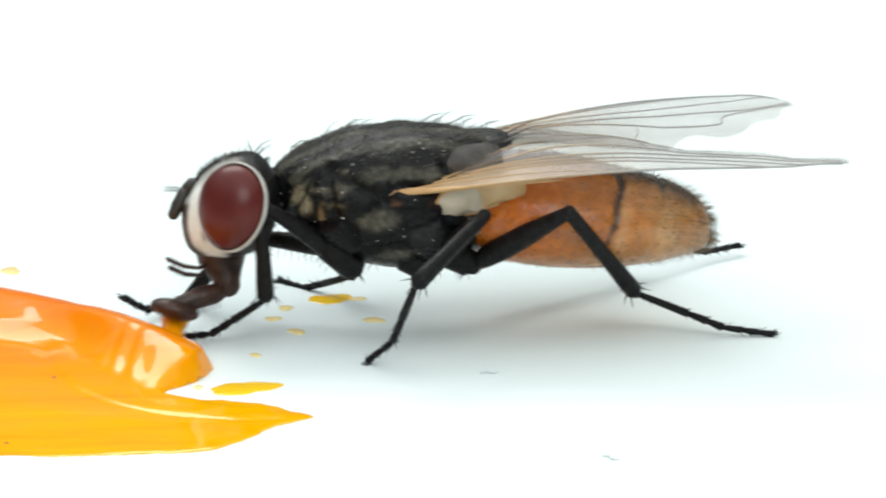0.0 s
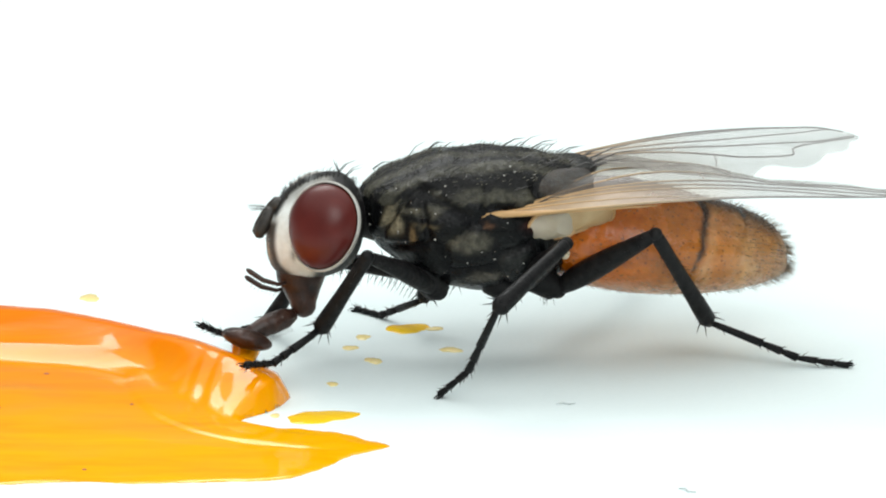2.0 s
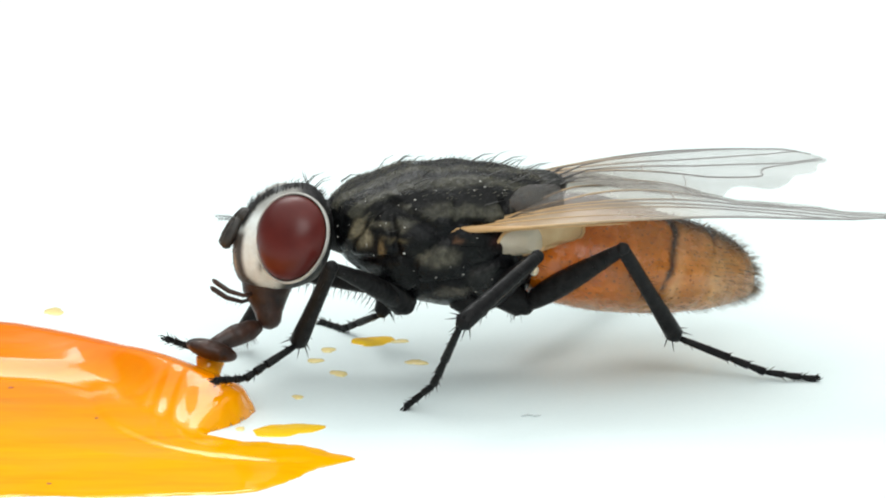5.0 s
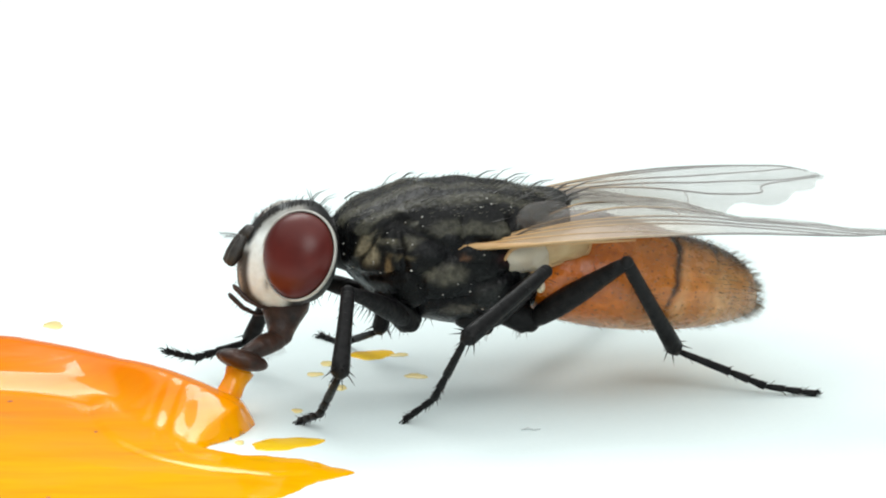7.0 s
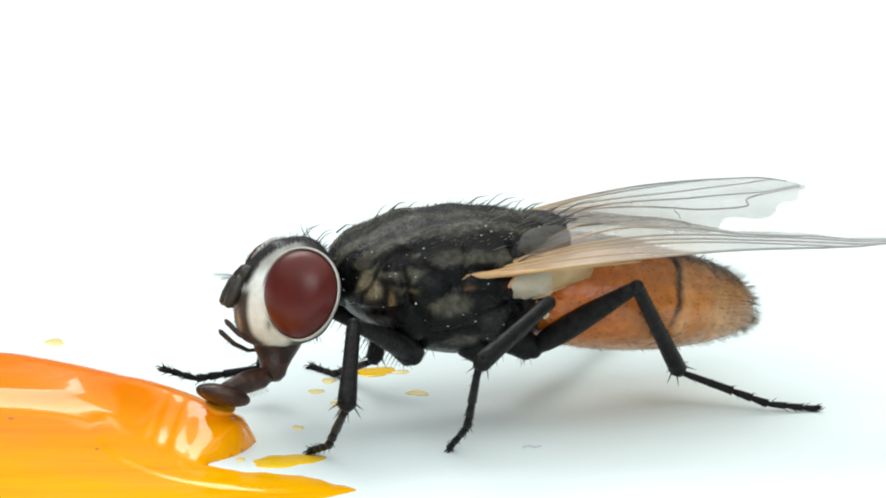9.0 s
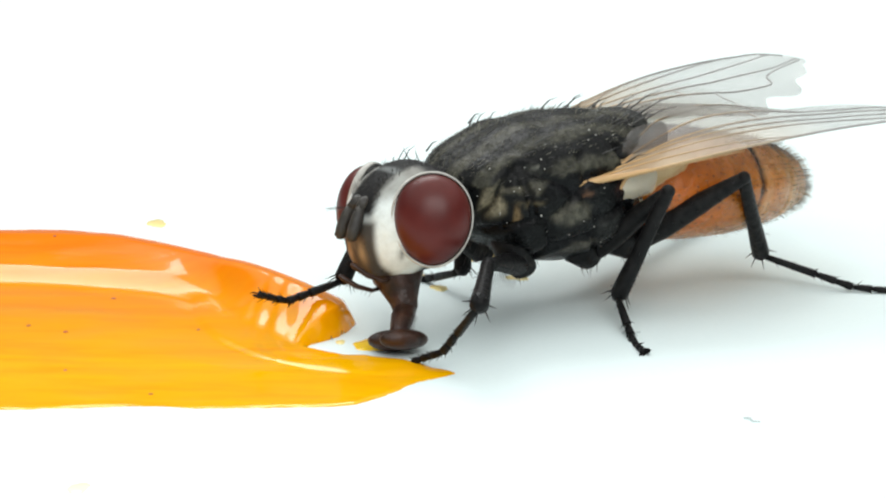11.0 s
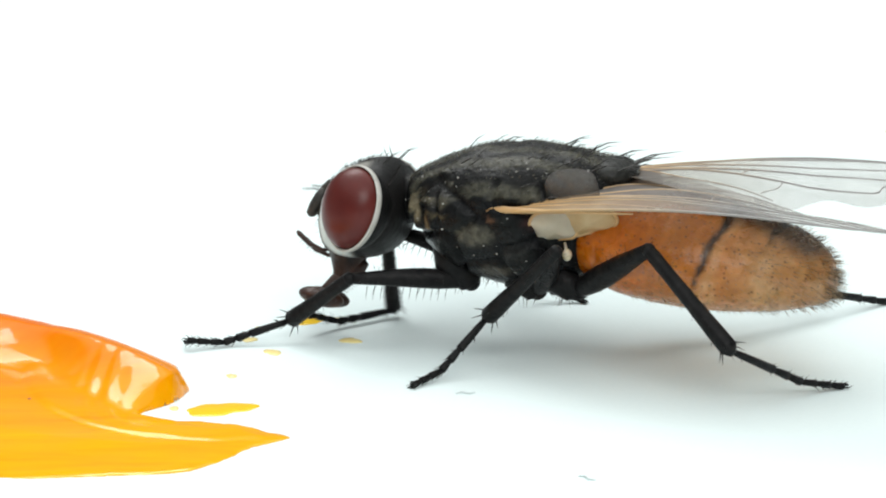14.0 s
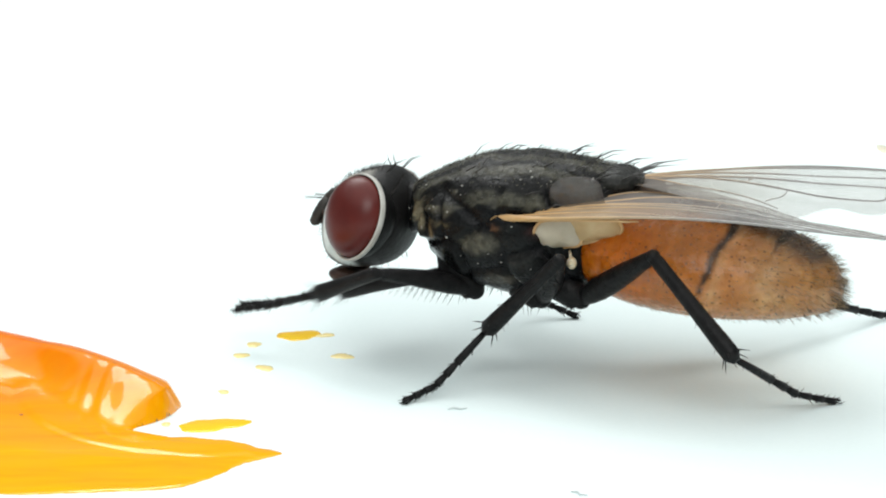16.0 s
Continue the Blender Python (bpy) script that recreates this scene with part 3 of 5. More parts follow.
def build_abdomen():
    bm = bmesh.new()
    rings = trunk(ABDOMEN, 84, 64, 2.05)
    for ring in rings:
        for p in ring:
            out = Vector((0, p.y, p.z + 0.4)).normalized()
            crease = sum(math.exp(-(((p.x - (x0 - 0.36 * (p.z + 0.3))) / 0.035) ** 2)) for x0 in (-1.28, -1.95, -2.62, -3.26))
            p += out * (0.018 * noise.noise(p * 2.0) - 0.022 * crease * step(-1.05, -0.7, p.z))
    skin(bm, [[p * MM for p in r] for r in rings])
    bmesh.ops.recalc_face_normals(bm, faces=bm.faces[:])
    ob = part("abdomen", bm, abdomen_mat, fly, "translucent amber abdomen with dark cross band")

    def rule(p, n):
        amber, deep, tan, pale, dark = (0.47, 0.150, 0.018), (0.53, 0.125, 0.003), (0.45, 0.200, 0.058), (0.62, 0.33, 0.17), (0.010, 0.006, 0.004)
        cream = (0.72, 0.44, 0.21)
        q = p + Vector((0.06 * noise.noise(p * 4.0), 0, 0.05 * noise.noise(p * 4.0 + Vector((5, 2, 1)))))
        c = blend(deep, amber, step(1.3, 2.3, -p.x + 0.3 * noise.noise(p * 1.6)))
        c = blend(c, tan, step(2.5, 3.4, -p.x))
        c = blend(c, pale, 0.85 * step(0.60, 0.95, -p.z))
        # silky pale patches behind the bands and low on the sides
        silk = step(0.05, 0.5, noise.noise(p * 2.6 + Vector((3, 8, 1))) + 0.35 * noise.noise(p * 9.0)) * step(1.9, 2.6, -p.x)
        c = blend(c, cream, 0.40 * silk)
        slant = 0.36 * (q.z + 0.3)
        for x0, reach, weight in ((-2.62, -0.74, 0.97), (-3.22, -0.22, 0.85)):
            wide = 0.024 + 0.050 * step(reach, 0.25, q.z)
            on = step(reach, reach + 0.22, q.z)
            c = blend(c, cream, 0.35 * on * math.exp(-(((q.x - x0 + slant + 0.13) / 0.06) ** 2)))
            c = blend(c, dark, weight * on * math.exp(-(((q.x - x0 + slant) / wide) ** 4)))
        back = step(-0.62, -0.25, -abs(p.y))
        c = blend(c, dark, 0.85 * back * step(0.45, 0.8, n.z) * (0.35 + 0.65 * step(2.3, 2.9, -p.x)))
        return blend(c, dark, 0.15 * step(3.6, 3.9, -p.x))
    pigment(ob, rule)
    bm, bm2 = bmesh.new(), bmesh.new()
    rnd = random.Random(8)
    for k in range(2400):
        j = rnd.randrange(16, 84)
        p = rings[j][rnd.randrange(64)]
        if p.z < -1.0 and rnd.random() < 0.5:
            continue
        out = Vector((-0.3 * step(3.0, 4.0, -p.x), p.y, p.z + 0.45)).normalized()
        ln = rnd.uniform(0.05, 0.11) * (1 + 1.0 * step(2.8, 3.8, -p.x))
        way = (out * 0.7 + Vector((-0.9, 0, -0.1)) + Vector([rnd.uniform(-0.2, 0.2) for _ in range(3)])).normalized()
        dark = rnd.random() < 0.4
        bristle(bm if dark else bm2, p - out * 0.01, p + way * ln * 0.8, 0.003)
    part("dark_hair", bm, bristle_mat, ob, "short dark hair", "stuff")
    part("tawny_hair", bm2, hair_mat, ob, "short tawny hair", "stuff")


NECK = Vector((1.42, 0, 0.02))


def build_head():
    bm = bmesh.new()
    # skull: wide, flat behind, face sloping in to the mouth
    rings = trunk([(1.38, 0.14, -0.16, 0.20), (1.47, 0.34, -0.46, 0.60), (1.64, 0.51, -0.66, 0.87), (1.90, 0.51, -0.75, 0.90), (2.17, 0.41, -0.77, 0.74), (2.37, 0.25, -0.73, 0.55), (2.49, 0.08, -0.65, 0.36), (2.55, -0.07, -0.52, 0.22), (2.57, -0.20, -0.40, 0.08)], 48, 56, 2.1)
    for ring in rings:
        for p in ring:
            p += Vector((0, p.y, p.z)).normalized() * 0.012 * noise.noise(p * 6)
    skin(bm, [[p * MM for p in r] for r in rings])
    bmesh.ops.recalc_face_normals(bm, faces=bm.faces[:])
    head = part("head", bm, head_mat, fly, "pale-faced head with black frons")

    def rule(p, n):
        black, white, grey = (0.012, 0.011, 0.011), (0.82, 0.87, 0.86), (0.20, 0.19, 0.17)
        face = step(1.98, 2.10, p.x)
        c = blend(black, white, face)
        # black frons between the eyes, edged with grey, running down to the feelers
        mid = step(-0.34, -0.24, -abs(p.y))
        c = blend(c, black, mid * step(-0.08, 0.06, p.z) * face)
        c = blend(c, (0.34, 0.33, 0.30), 0.85 * step(0.20, 0.30, abs(p.y)) * step(0.12, 0.30, p.z) * step(1.76, 1.90, p.x))
        centre = step(2.22, 2.34, p.x) * step(-0.40, -0.30, -abs(p.y)) * step(-0.02, 0.1, -p.z)
        c = blend(c, (0.030, 0.020, 0.014), 0.95 * centre)
        c = blend(c, (0.50, 0.33, 0.17), 0.9 * centre * math.exp(-(((abs(p.y) - 0.13) / 0.07) ** 2) - ((p.z + 0.42) / 0.13) ** 2))
        c = blend(c, black, 0.8 * math.exp(-(((p.x - 2.30) / 0.03) ** 2) - ((p.z + 0.42) / 0.07) ** 2))
        return blend(c, (0.05, 0.02, 0.012), step(0.66, 0.78, -p.z) * step(-0.40, -0.28, -abs(p.y)))
    pigment(head, rule)
    for s in (-1, 1):
        # eye: a domed oval that leans outward and a little forward
        out = Vector((0.50, s * 0.82, 0.20)).normalized()
        upw = (Vector((-0.10, 0, 1)) - out * Vector((-0.10, 0, 1)).dot(out)).normalized()
        fwd = upw.cross(out) * s
        if fwd.x < 0:
            fwd = -fwd
        centre = Vector((1.95, s * 0.74, -0.065))
        a, b = 0.435, 0.510
        bm = bmesh.new()
        eye_rings = []
        for j in range(15):
            f = j / 14 * math.pi / 2
            r, hgt = math.cos(f) ** 0.85 if j < 14 else 0.012, 0.31 * math.sin(f)
            ring = []
            for i in range(44):
                g = 2 * math.pi * i / 44
                egg = 1 + 0.07 * math.sin(g)
                ring.append((centre + fwd * a * egg * r * math.cos(g) + upw * b * r * math.sin(g) + out * hgt) * MM)
            eye_rings.append(ring if s > 0 else ring)
        eye_rings.insert(0, [centre * MM + (p - centre * MM) * 0.94 - out * 0.05 * MM for p in eye_rings[0]])
        skin(bm, eye_rings)
        bmesh.ops.recalc_face_normals(bm, faces=bm.faces[:])
        part("eye", bm, eye_mat, head, "dark red compound eye")
        bm = bmesh.new()
        first = eye_rings[1]
        skin(bm, [[centre * MM + (p - centre * MM) * f - out * h * MM for p in first] for f, h in ((1.03, 0.0), (1.03, 0.08), (0.96, 0.20), (0.80, 0.34), (0.5, 0.42))])
        bmesh.ops.recalc_face_normals(bm, faces=bm.faces[:])
        part("socket", bm, socket_mat, head, "black back of the eye")
        bm = bmesh.new()
        loop = []
        for i in range(56):
            g = 2 * math.pi * i / 56
            wide = 1.045
            ring = []
            for k in range(8):
                q = 2 * math.pi * k / 8
                rr = wide + 0.034 * math.cos(q) * (1.0 + 0.2 * math.cos(g))
                egg = 1 + 0.07 * math.sin(g)
                ring.append((centre + fwd * a * egg * rr * math.cos(g) + upw * b * rr * math.sin(g) + out * (0.045 * math.sin(q) - 0.01)) * MM)
            loop.append(ring)
        vs = [[bm.verts.new(p) for p in r] for r in loop]
        for i in range(56):
            for k in range(8):
                bm.faces.new((vs[i][k], vs[(i + 1) % 56][k], vs[(i + 1) % 56][(k + 1) % 8], vs[i][(k + 1) % 8]))
        bmesh.ops.recalc_face_normals(bm, faces=bm.faces[:])
        part("eye_rim", bm, rim_mat, head, "silvery white rim round the eye")
        # antenna: two short joints, a hanging club and a feathered bristle
        bm = bmesh.new()
        tube(bm, [(2.46, s * 0.07, 0.12), (2.56, s * 0.08, 0.12), (2.64, s * 0.10, 0.05)], [0.07, 0.075, 0.06])
        tube(bm, [(2.62, s * 0.10, 0.08), (2.68, s * 0.12, -0.03), (2.75, s * 0.13, -0.16), (2.80, s * 0.13, -0.26), (2.81, s * 0.13, -0.29)], [0.05, 0.075, 0.078, 0.065, 0.025], 12)
        bristle(bm, (2.66, s * 0.12, 0.06), (2.93, s * 0.22, 0.08), 0.008)
        for k in range(8):
            x = 2.70 + 0.024 * k
            bristle(bm, (x, s * (0.13 + 0.01 * k), 0.065), (x + 0.05, s * (0.13 + 0.01 * k), 0.065 + 0.045 - 0.003 * k), 0.003)
            bristle(bm, (x, s * (0.13 + 0.01 * k), 0.065), (x + 0.05, s * (0.13 + 0.01 * k), 0.065 - 0.035 + 0.002 * k), 0.003)
        ant = part("antenna", bm, antenna_mat, head, "short grey-brown feathered antenna")
        ant.location = V(-0.12, 0, 0.03)
    bm = bmesh.new()
    rnd = random.Random(12)
    for s in (-1, 1):
        for k in range(9):
            f = k / 8
            p = Vector((2.40 - 0.62 * f, s * 0.17, 0.12 + 0.36 * math.sin(f * 1.6)))
            ln = rnd.uniform(0.07, 0.13)
            bristle(bm, p, p + Vector((0.04 - 0.10 * f, s * 0.02, ln)), 0.006, (0.02, 0, 0.01))
        for ln, y, lean in ((0.30, 0.10, 0.15), (0.26, 0.28, -0.22), (0.22, 0.40, -0.2)):
            p = Vector((1.66, s * y, 0.47))
            bristle(bm, p, p + Vector((lean * 0.9 - 0.06, s * 0.04, ln * 0.7)), 0.009, (0.02, 0, 0.03))
        for k in range(30):
            f = k / 29
            p = Vector((1.53, s * (0.1 + 0.62 * f), 0.42 - 0.22 * f))
            bristle(bm, p, p + Vector((-rnd.uniform(0.03, 0.10), s * 0.03, rnd.uniform(0.03, 0.09))), 0.005)
        for k in range(150):
            f, w = rnd.random(), rnd.random()
            a = 1.75 * f
            p = Vector((1.72 + 0.66 * math.sin(a), s * (0.03 + 0.34 * w * (1 - 0.3 * f)), 0.00 + 0.49 * math.cos(a * 0.88)))
            bristle(bm, p, p + Vector((0.05 * math.sin(a) - 0.03, s * 0.02, 0.05 + 0.03 * w)), 0.0035)
        for k in range(12):
            p = Vector((2.36 - 0.012 * k, s * (0.16 + 0.012 * k), -0.30 - 0.035 * k))
            bristle(bm, p, p + Vector((rnd.uniform(0.12, 0.22), s * 0.04, rnd.uniform(-0.08, 0.05))), 0.006)
        for k in range(24):
            p = Vector((rnd.uniform(1.6, 2.2), s * rnd.uniform(0.2, 0.48), -0.62))
            bristle(bm, p, p + Vector((rnd.uniform(-0.08, 0.05), s * 0.03, -rnd.uniform(0.05, 0.13))), 0.005)
        for k in range(26):
            f = k / 25
            p = Vector((2.49 + 0.05 * math.sin(3 * f) - 0.10 * f, s * (0.10 + 0.22 * f), 0.02 - 0.62 * f))
            bristle(bm, p, p + Vector((rnd.uniform(0.06, 0.14), s * rnd.uniform(-0.02, 0.06), rnd.uniform(-0.09, 0.02))), 0.005, (0, 0, 0.01))
    part("bristles", bm, bristle_mat, head, "black head bristles", "stuff")
    bm = bmesh.new()
    tube(bm, [(1.62, 0, 0.0), (1.40, 0, 0.02), (1.15, 0, 0.0)], [0.34, 0.30, 0.36], 20)
    part("neck", bm, leg_mat, fly)
    return head


def build_mouth(head):
    """Snout in three rigid pieces along +x, each from its own joint."""
    bm = bmesh.new()
    tube(bm, [(-0.10, 0, 0), (0.05, 0, 0), (0.22, 0, 0), (0.36, 0, 0), (0.46, 0, 0), (0.52, 0, 0), (0.55, 0, 0)], [0.31, 0.30, 0.22, 0.165, 0.145, 0.10, 0.03], 18)
    for s in (-1, 1):
        tube(bm, [(0.12, s * 0.12, 0.12), (0.16, s * 0.14, 0.30), (0.10, s * 0.15, 0.48), (-0.02, s * 0.16, 0.64), (-0.05, s * 0.16, 0.67)], [0.020, 0.026, 0.032, 0.034, 0.015], 8)
        for k in range(7):
            bristle(bm, (0.16 - 0.02 * k, s * 0.15, 0.30 + 0.045 * k), (0.24 - 0.02 * k, s * 0.17, 0.36 + 0.045 * k), 0.004)
    rostrum = part("rostrum", bm, mouth_mat, head, "brown snout with two palps")
    bm = bmesh.new()
    tube(bm, [(-0.08, 0, 0), (0.05, 0, 0), (0.25, 0, 0.01), (0.50, 0, 0), (0.62, 0, 0)], [0.07, 0.125, 0.135, 0.105, 0.08], 18)
    for k in range(14):
        bristle(bm, (0.05 + 0.03 * k, 0.05, -0.12), (0.03 + 0.03 * k, 0.06, -0.20), 0.004)
    haustellum = part("haustellum", bm, mouth_mat, head)
    bm = bmesh.new()
    for s in (-1, 1):
        ellipsoid(bm, (0.05, s * 0.13, 0), (0.12, 0.19, 0.30), None, 24, 14)
    labellum = part("labellum", bm, mouth_mat, head, "brown sponge-like mouth pad")
    return rostrum, haustellum, labellum


def wing_outline(torn):
    lead = [(0.0, 0.0), (0.5, -0.10), (1.5, -0.16), (2.8, -0.18), (4.0, -0.08), (4.8, 0.12), (5.25, 0.42), (5.36, 0.62)]
    trail = [(5.22, 0.86), (4.85, 1.18), (4.3, 1.52), (3.6, 1.82), (2.8, 1.95), (2.0, 1.86), (1.35, 1.60), (1.0, 1.25), (0.72, 1.18), (0.42, 0.85), (0.15, 0.35)]
    pts = [tuple(p) for p in spline(lead + trail + lead[:1], 110)][:-1]
    if torn:
        out = []
        for u, v in pts:
            for cu, cv, r, deep in ((4.62, 1.42, 0.30, 0.22), (3.55, 1.95, 0.34, 0.40), (5.1, 1.0, 0.12, 0.10)):
                g = math.exp(-(((u - cu) ** 2 + (v - cv) ** 2) / r ** 2))
                v -= deep * g
            out.append((u, v))
        return out
    return pts


def inside_span(outline, u):
    vs = []
    for (a, b), (c, d) in zip(outline, outline[1:] + outline[:1]):
        if (a - u) * (c - u) < 0:
            vs.append(b + (d - b) * (u - a) / (c - a))
    return (min(vs), max(vs)) if len(vs) > 1 else None


def blade_height(u, v):
    """The membrane is a little arched, with a ripple along the veins."""
    return 0.42 * v * max(1 - u / 3.4, 0) + 0.10 * math.sin(min(u / 5.4, 1) * math.pi) * (1 - ((v - 0.8) / 1.1) ** 2) * 0.8 + 0.14 * math.sin(min(u / 4.7, 1) * math.pi) + 0.018 * math.sin(v * 9.0) * min(u / 1.5, 1)


def build_wing(s):
    wing = None
    outline = wing_outline(s < 0)
    bm = bmesh.new()
    us = np.linspace(0.06, 5.335, 90)
    top = []
    for u in us:
        lo, hi = inside_span(outline, u)
        top.append([Vector((-u, s * v, blade_height(u, v))) for v in np.linspace(lo, hi, 17)])
    for dz, flip in ((0.004, False), (-0.004, True)):
        vs = [[bm.verts.new((p + Vector((0, 0, dz))) * MM) for p in row] for row in top]
        for a, b in zip(vs[:-1], vs[1:]):
            for i in range(16):
                q = (a[i], a[i + 1], b[i + 1], b[i])
                bm.faces.new(q[::-1] if flip else q)
    wing = part("wing", bm, wing_mat, fly, "clear smoky wing with brown veins" if s > 0 else "clear smoky wing with a torn trailing edge")
    wing.data.polygons.foreach_set("use_smooth", [True] * len(wing.data.polygons))

    def vein(points, r0, r1, name="vein", mat=vein_mat):
        pts = [p for p in spline(points, 26)]
        good = []
        for u, v in pts:
            span = inside_span(outline, min(max(u, 0.07), 5.33))
            if span and v < span[1] + 0.01:
                good.append((-u, s * max(v, span[0]), blade_height(u, v)))
        if len(good) > 2:
            bmv = bmesh.new()
            n = len(good)
            tube(bmv, good, [0.72 * (r0 + (r1 - r0) * i / (n - 1)) for i in range(n)], 6)
            bmesh.ops.recalc_face_normals(bmv, faces=bmv.faces[:])
            part(name, bmv, mat, wing)
    vein([(0.0, 0.02), (0.5, -0.09), (1.5, -0.15), (2.8, -0.17), (4.0, -0.07), (4.8, 0.13), (5.25, 0.43)], 0.030, 0.014)
    vein([(0.1, 0.05), (1.0, 0.02), (2.0, -0.04), (2.6, -0.14)], 0.022, 0.010)
    vein([(0.1, 0.08), (1.2, 0.14), (2.6, 0.14), (3.8, 0.05), (4.4, 0.02)], 0.022, 0.010)
    vein([(0.1, 0.10), (1.0, 0.22), (2.2, 0.36), (3.6, 0.38), (4.8, 0.30), (5.1, 0.33)], 0.022, 0.009)
    vein([(0.9, 0.22), (1.8, 0.50), (3.0, 0.66), (4.4, 0.70), (5.3, 0.62)], 0.024, 0.010)
    vein([(0.6, 0.20), (1.6, 0.72), (2.8, 1.02), (4.0, 1.15), (4.22, 0.95), (4.7, 0.78), (5.25, 0.72)], 0.022, 0.010)
    vein([(0.5, 0.22), (1.4, 0.95), (2.2, 1.40), (2.9, 1.72)], 0.022, 0.008)
    vein([(0.4, 0.25), (0.9, 0.95), (1.3, 1.45)], 0.018, 0.006)
    vein([(3.0, 1.05), (2.92, 1.3), (2.75, 1.60)], 0.011, 0.009, "cross_vein")
    vein([(2.6, 0.60), (2.55, 0.8), (2.5, 0.95)], 0.010, 0.009, "cross_vein")
    # tan root of the leading edge and the lobe behind it
    bm = bmesh.new()
    tube(bm, [(0.10, 0, 0.0), (-0.15, -0.02 * s, 0.02), (-0.5, -0.06 * s, 0.02), (-1.1, -0.08 * s, 0.04), (-2.0, -0.12 * s, 0.06)], [0.035, 0.045, 0.034, 0.022, 0.008], 10)
    tube(bm, [(0.0, 0.05 * s, 0.0), (-0.5, 0.12 * s, 0.03), (-1.1, 0.18 * s, 0.05), (-1.7, 0.2 * s, 0.05)], [0.04, 0.03, 0.022, 0.008], 8)
    tube(bm, [(0.0, 0.08 * s, 0.0), (-0.35, 0.26 * s, 0.02), (-0.8, 0.55 * s, 0.05)], [0.04, 0.035, 0.01], 8)
    part("wing_root", bm, vein_base_mat, wing, "tan wing root")
    axis = radians(12.5)
    base = Vector((-0.02, s * 0.98, 0.16))
    # spread outward, tips a little up, outer edge carried higher than the inner
    def held(lift, roll):
        return Matrix.Translation(base * MM) @ Matrix.Rotation(-s * axis, 4, "Z") @ Matrix.Rotation(radians(lift), 4, "Y") @ Matrix.Rotation(s * radians(roll), 4, "X")
    # outer edge faces away from the body
    wing.scale = (1, -1, 1)
    # both are lowered a little after the jump
    up, low = ((4.2, 6.0), (3.6, 12.0)) if s > 0 else ((6.2, 8.0), (3.6, 9.0))
    turned_in = (3.7, 6.0) if s > 0 else (5.3, 8.0)
    rows = [(0.0, held(*up)), (8.2, held(*up)), (10.4, held(*turned_in)), (12.8, held(*turned_in)), (13.0, held(*low)), (16.0, held(*low))]
    return wing, rows


def lobe(name, centre, radii, turn, mat, label, rim_label=""):
    """A thin shell-like lobe, a little cupped, with a thicker rim where one shows."""
    bm = bmesh.new()
    n, k = 26, 7
    rings, edge = [], []
    for j in range(k + 1):
        f = max(j / k, 0.03)
        ring = []
        for i in range(n):
            g = 2 * math.pi * i / n
            c, w = (math.copysign(abs(q) ** 0.75, q) for q in (math.cos(g), math.sin(g)))
            egg = 1 + 0.16 * math.cos(g - 0.6) + 0.05 * math.cos(3 * g + 1)
            p = Vector((radii[0] * f * egg * c, radii[1] * (1 - f * f) + 0.010 * math.sin(5 * g) * f, radii[2] * f * egg * w))
            ring.append(turn @ p + Vector(centre))
        rings.append(ring)
    edge = rings[-1]
    skin(bm, [[p * MM for p in r] for r in rings] + [[(p - turn @ Vector((0, 0.016, 0))) * MM for p in r] for r in rings[::-1]])
    bmesh.ops.recalc_face_normals(bm, faces=bm.faces[:])
    ob = part(name, bm, mat, fly, label)
    if rim_label:
        bm = bmesh.new()
        tube(bm, edge + edge[:2], [0.020] * (n + 2), 8)
        bmesh.ops.recalc_face_normals(bm, faces=bm.faces[:])
        part("rim", bm, vein_base_mat, ob, rim_label)


def build_lobes():
    for s in (-1, 1):
        def turned(tilt, lean):
            return Matrix.Rotation(radians(tilt), 3, "Y") @ Matrix.Rotation(s * radians(lean), 3, "X") @ Matrix.Diagonal((1, s, 1))
        lobe("calypter", (-0.82, s * 0.98, 0.02), (0.29, 0.10, 0.21), turned(8, -24), cream_mat, "cream shell-like lobe under the wing root", "tan rim of the lobe")
        lobe("upper_calypter", (-1.20, s * 0.95, 0.12), (0.42, 0.08, 0.22), turned(14, -30), tan_film_mat, "thin tan lobe behind the wing root", "tan rim of the lobe")
        lobe("alula", (-1.02, s * 0.86, 0.46 if s > 0 else 0.20), (0.34, 0.05, 0.24 if s > 0 else 0.15), turned(4, -12), alula_mat, "smoky grey film above the wing root")
        bm = bmesh.new()
        tube(bm, [(-0.85, s * 0.80, -0.15), (-0.93, s * 0.95, -0.26)], [0.014, 0.020], 8)
        ellipsoid(bm, (-0.95, s * 0.98, -0.31), (0.06, 0.055, 0.075), None, 14, 10)
        part("haltere", bm, cream_mat, fly, "small pale balance knob")


# legs: femur, tibia and tarsus lengths and the hip on the fly's left side
LENGTHS = {"f": (1.52, 1.16, 1.35), "m": (1.40, 1.43, 1.44), "h": (1.58, 1.58, 1.80)}
HIPS = {"f": (0.50, 0.42, -0.88), "m": (-0.40, 0.50, -0.90), "h": (-0.94, 0.60, -0.84)}
LEG_NAMES = {"f": "foreleg", "m": "middle_leg", "h": "hind_leg"}
legs = {}


BEND = 0.66


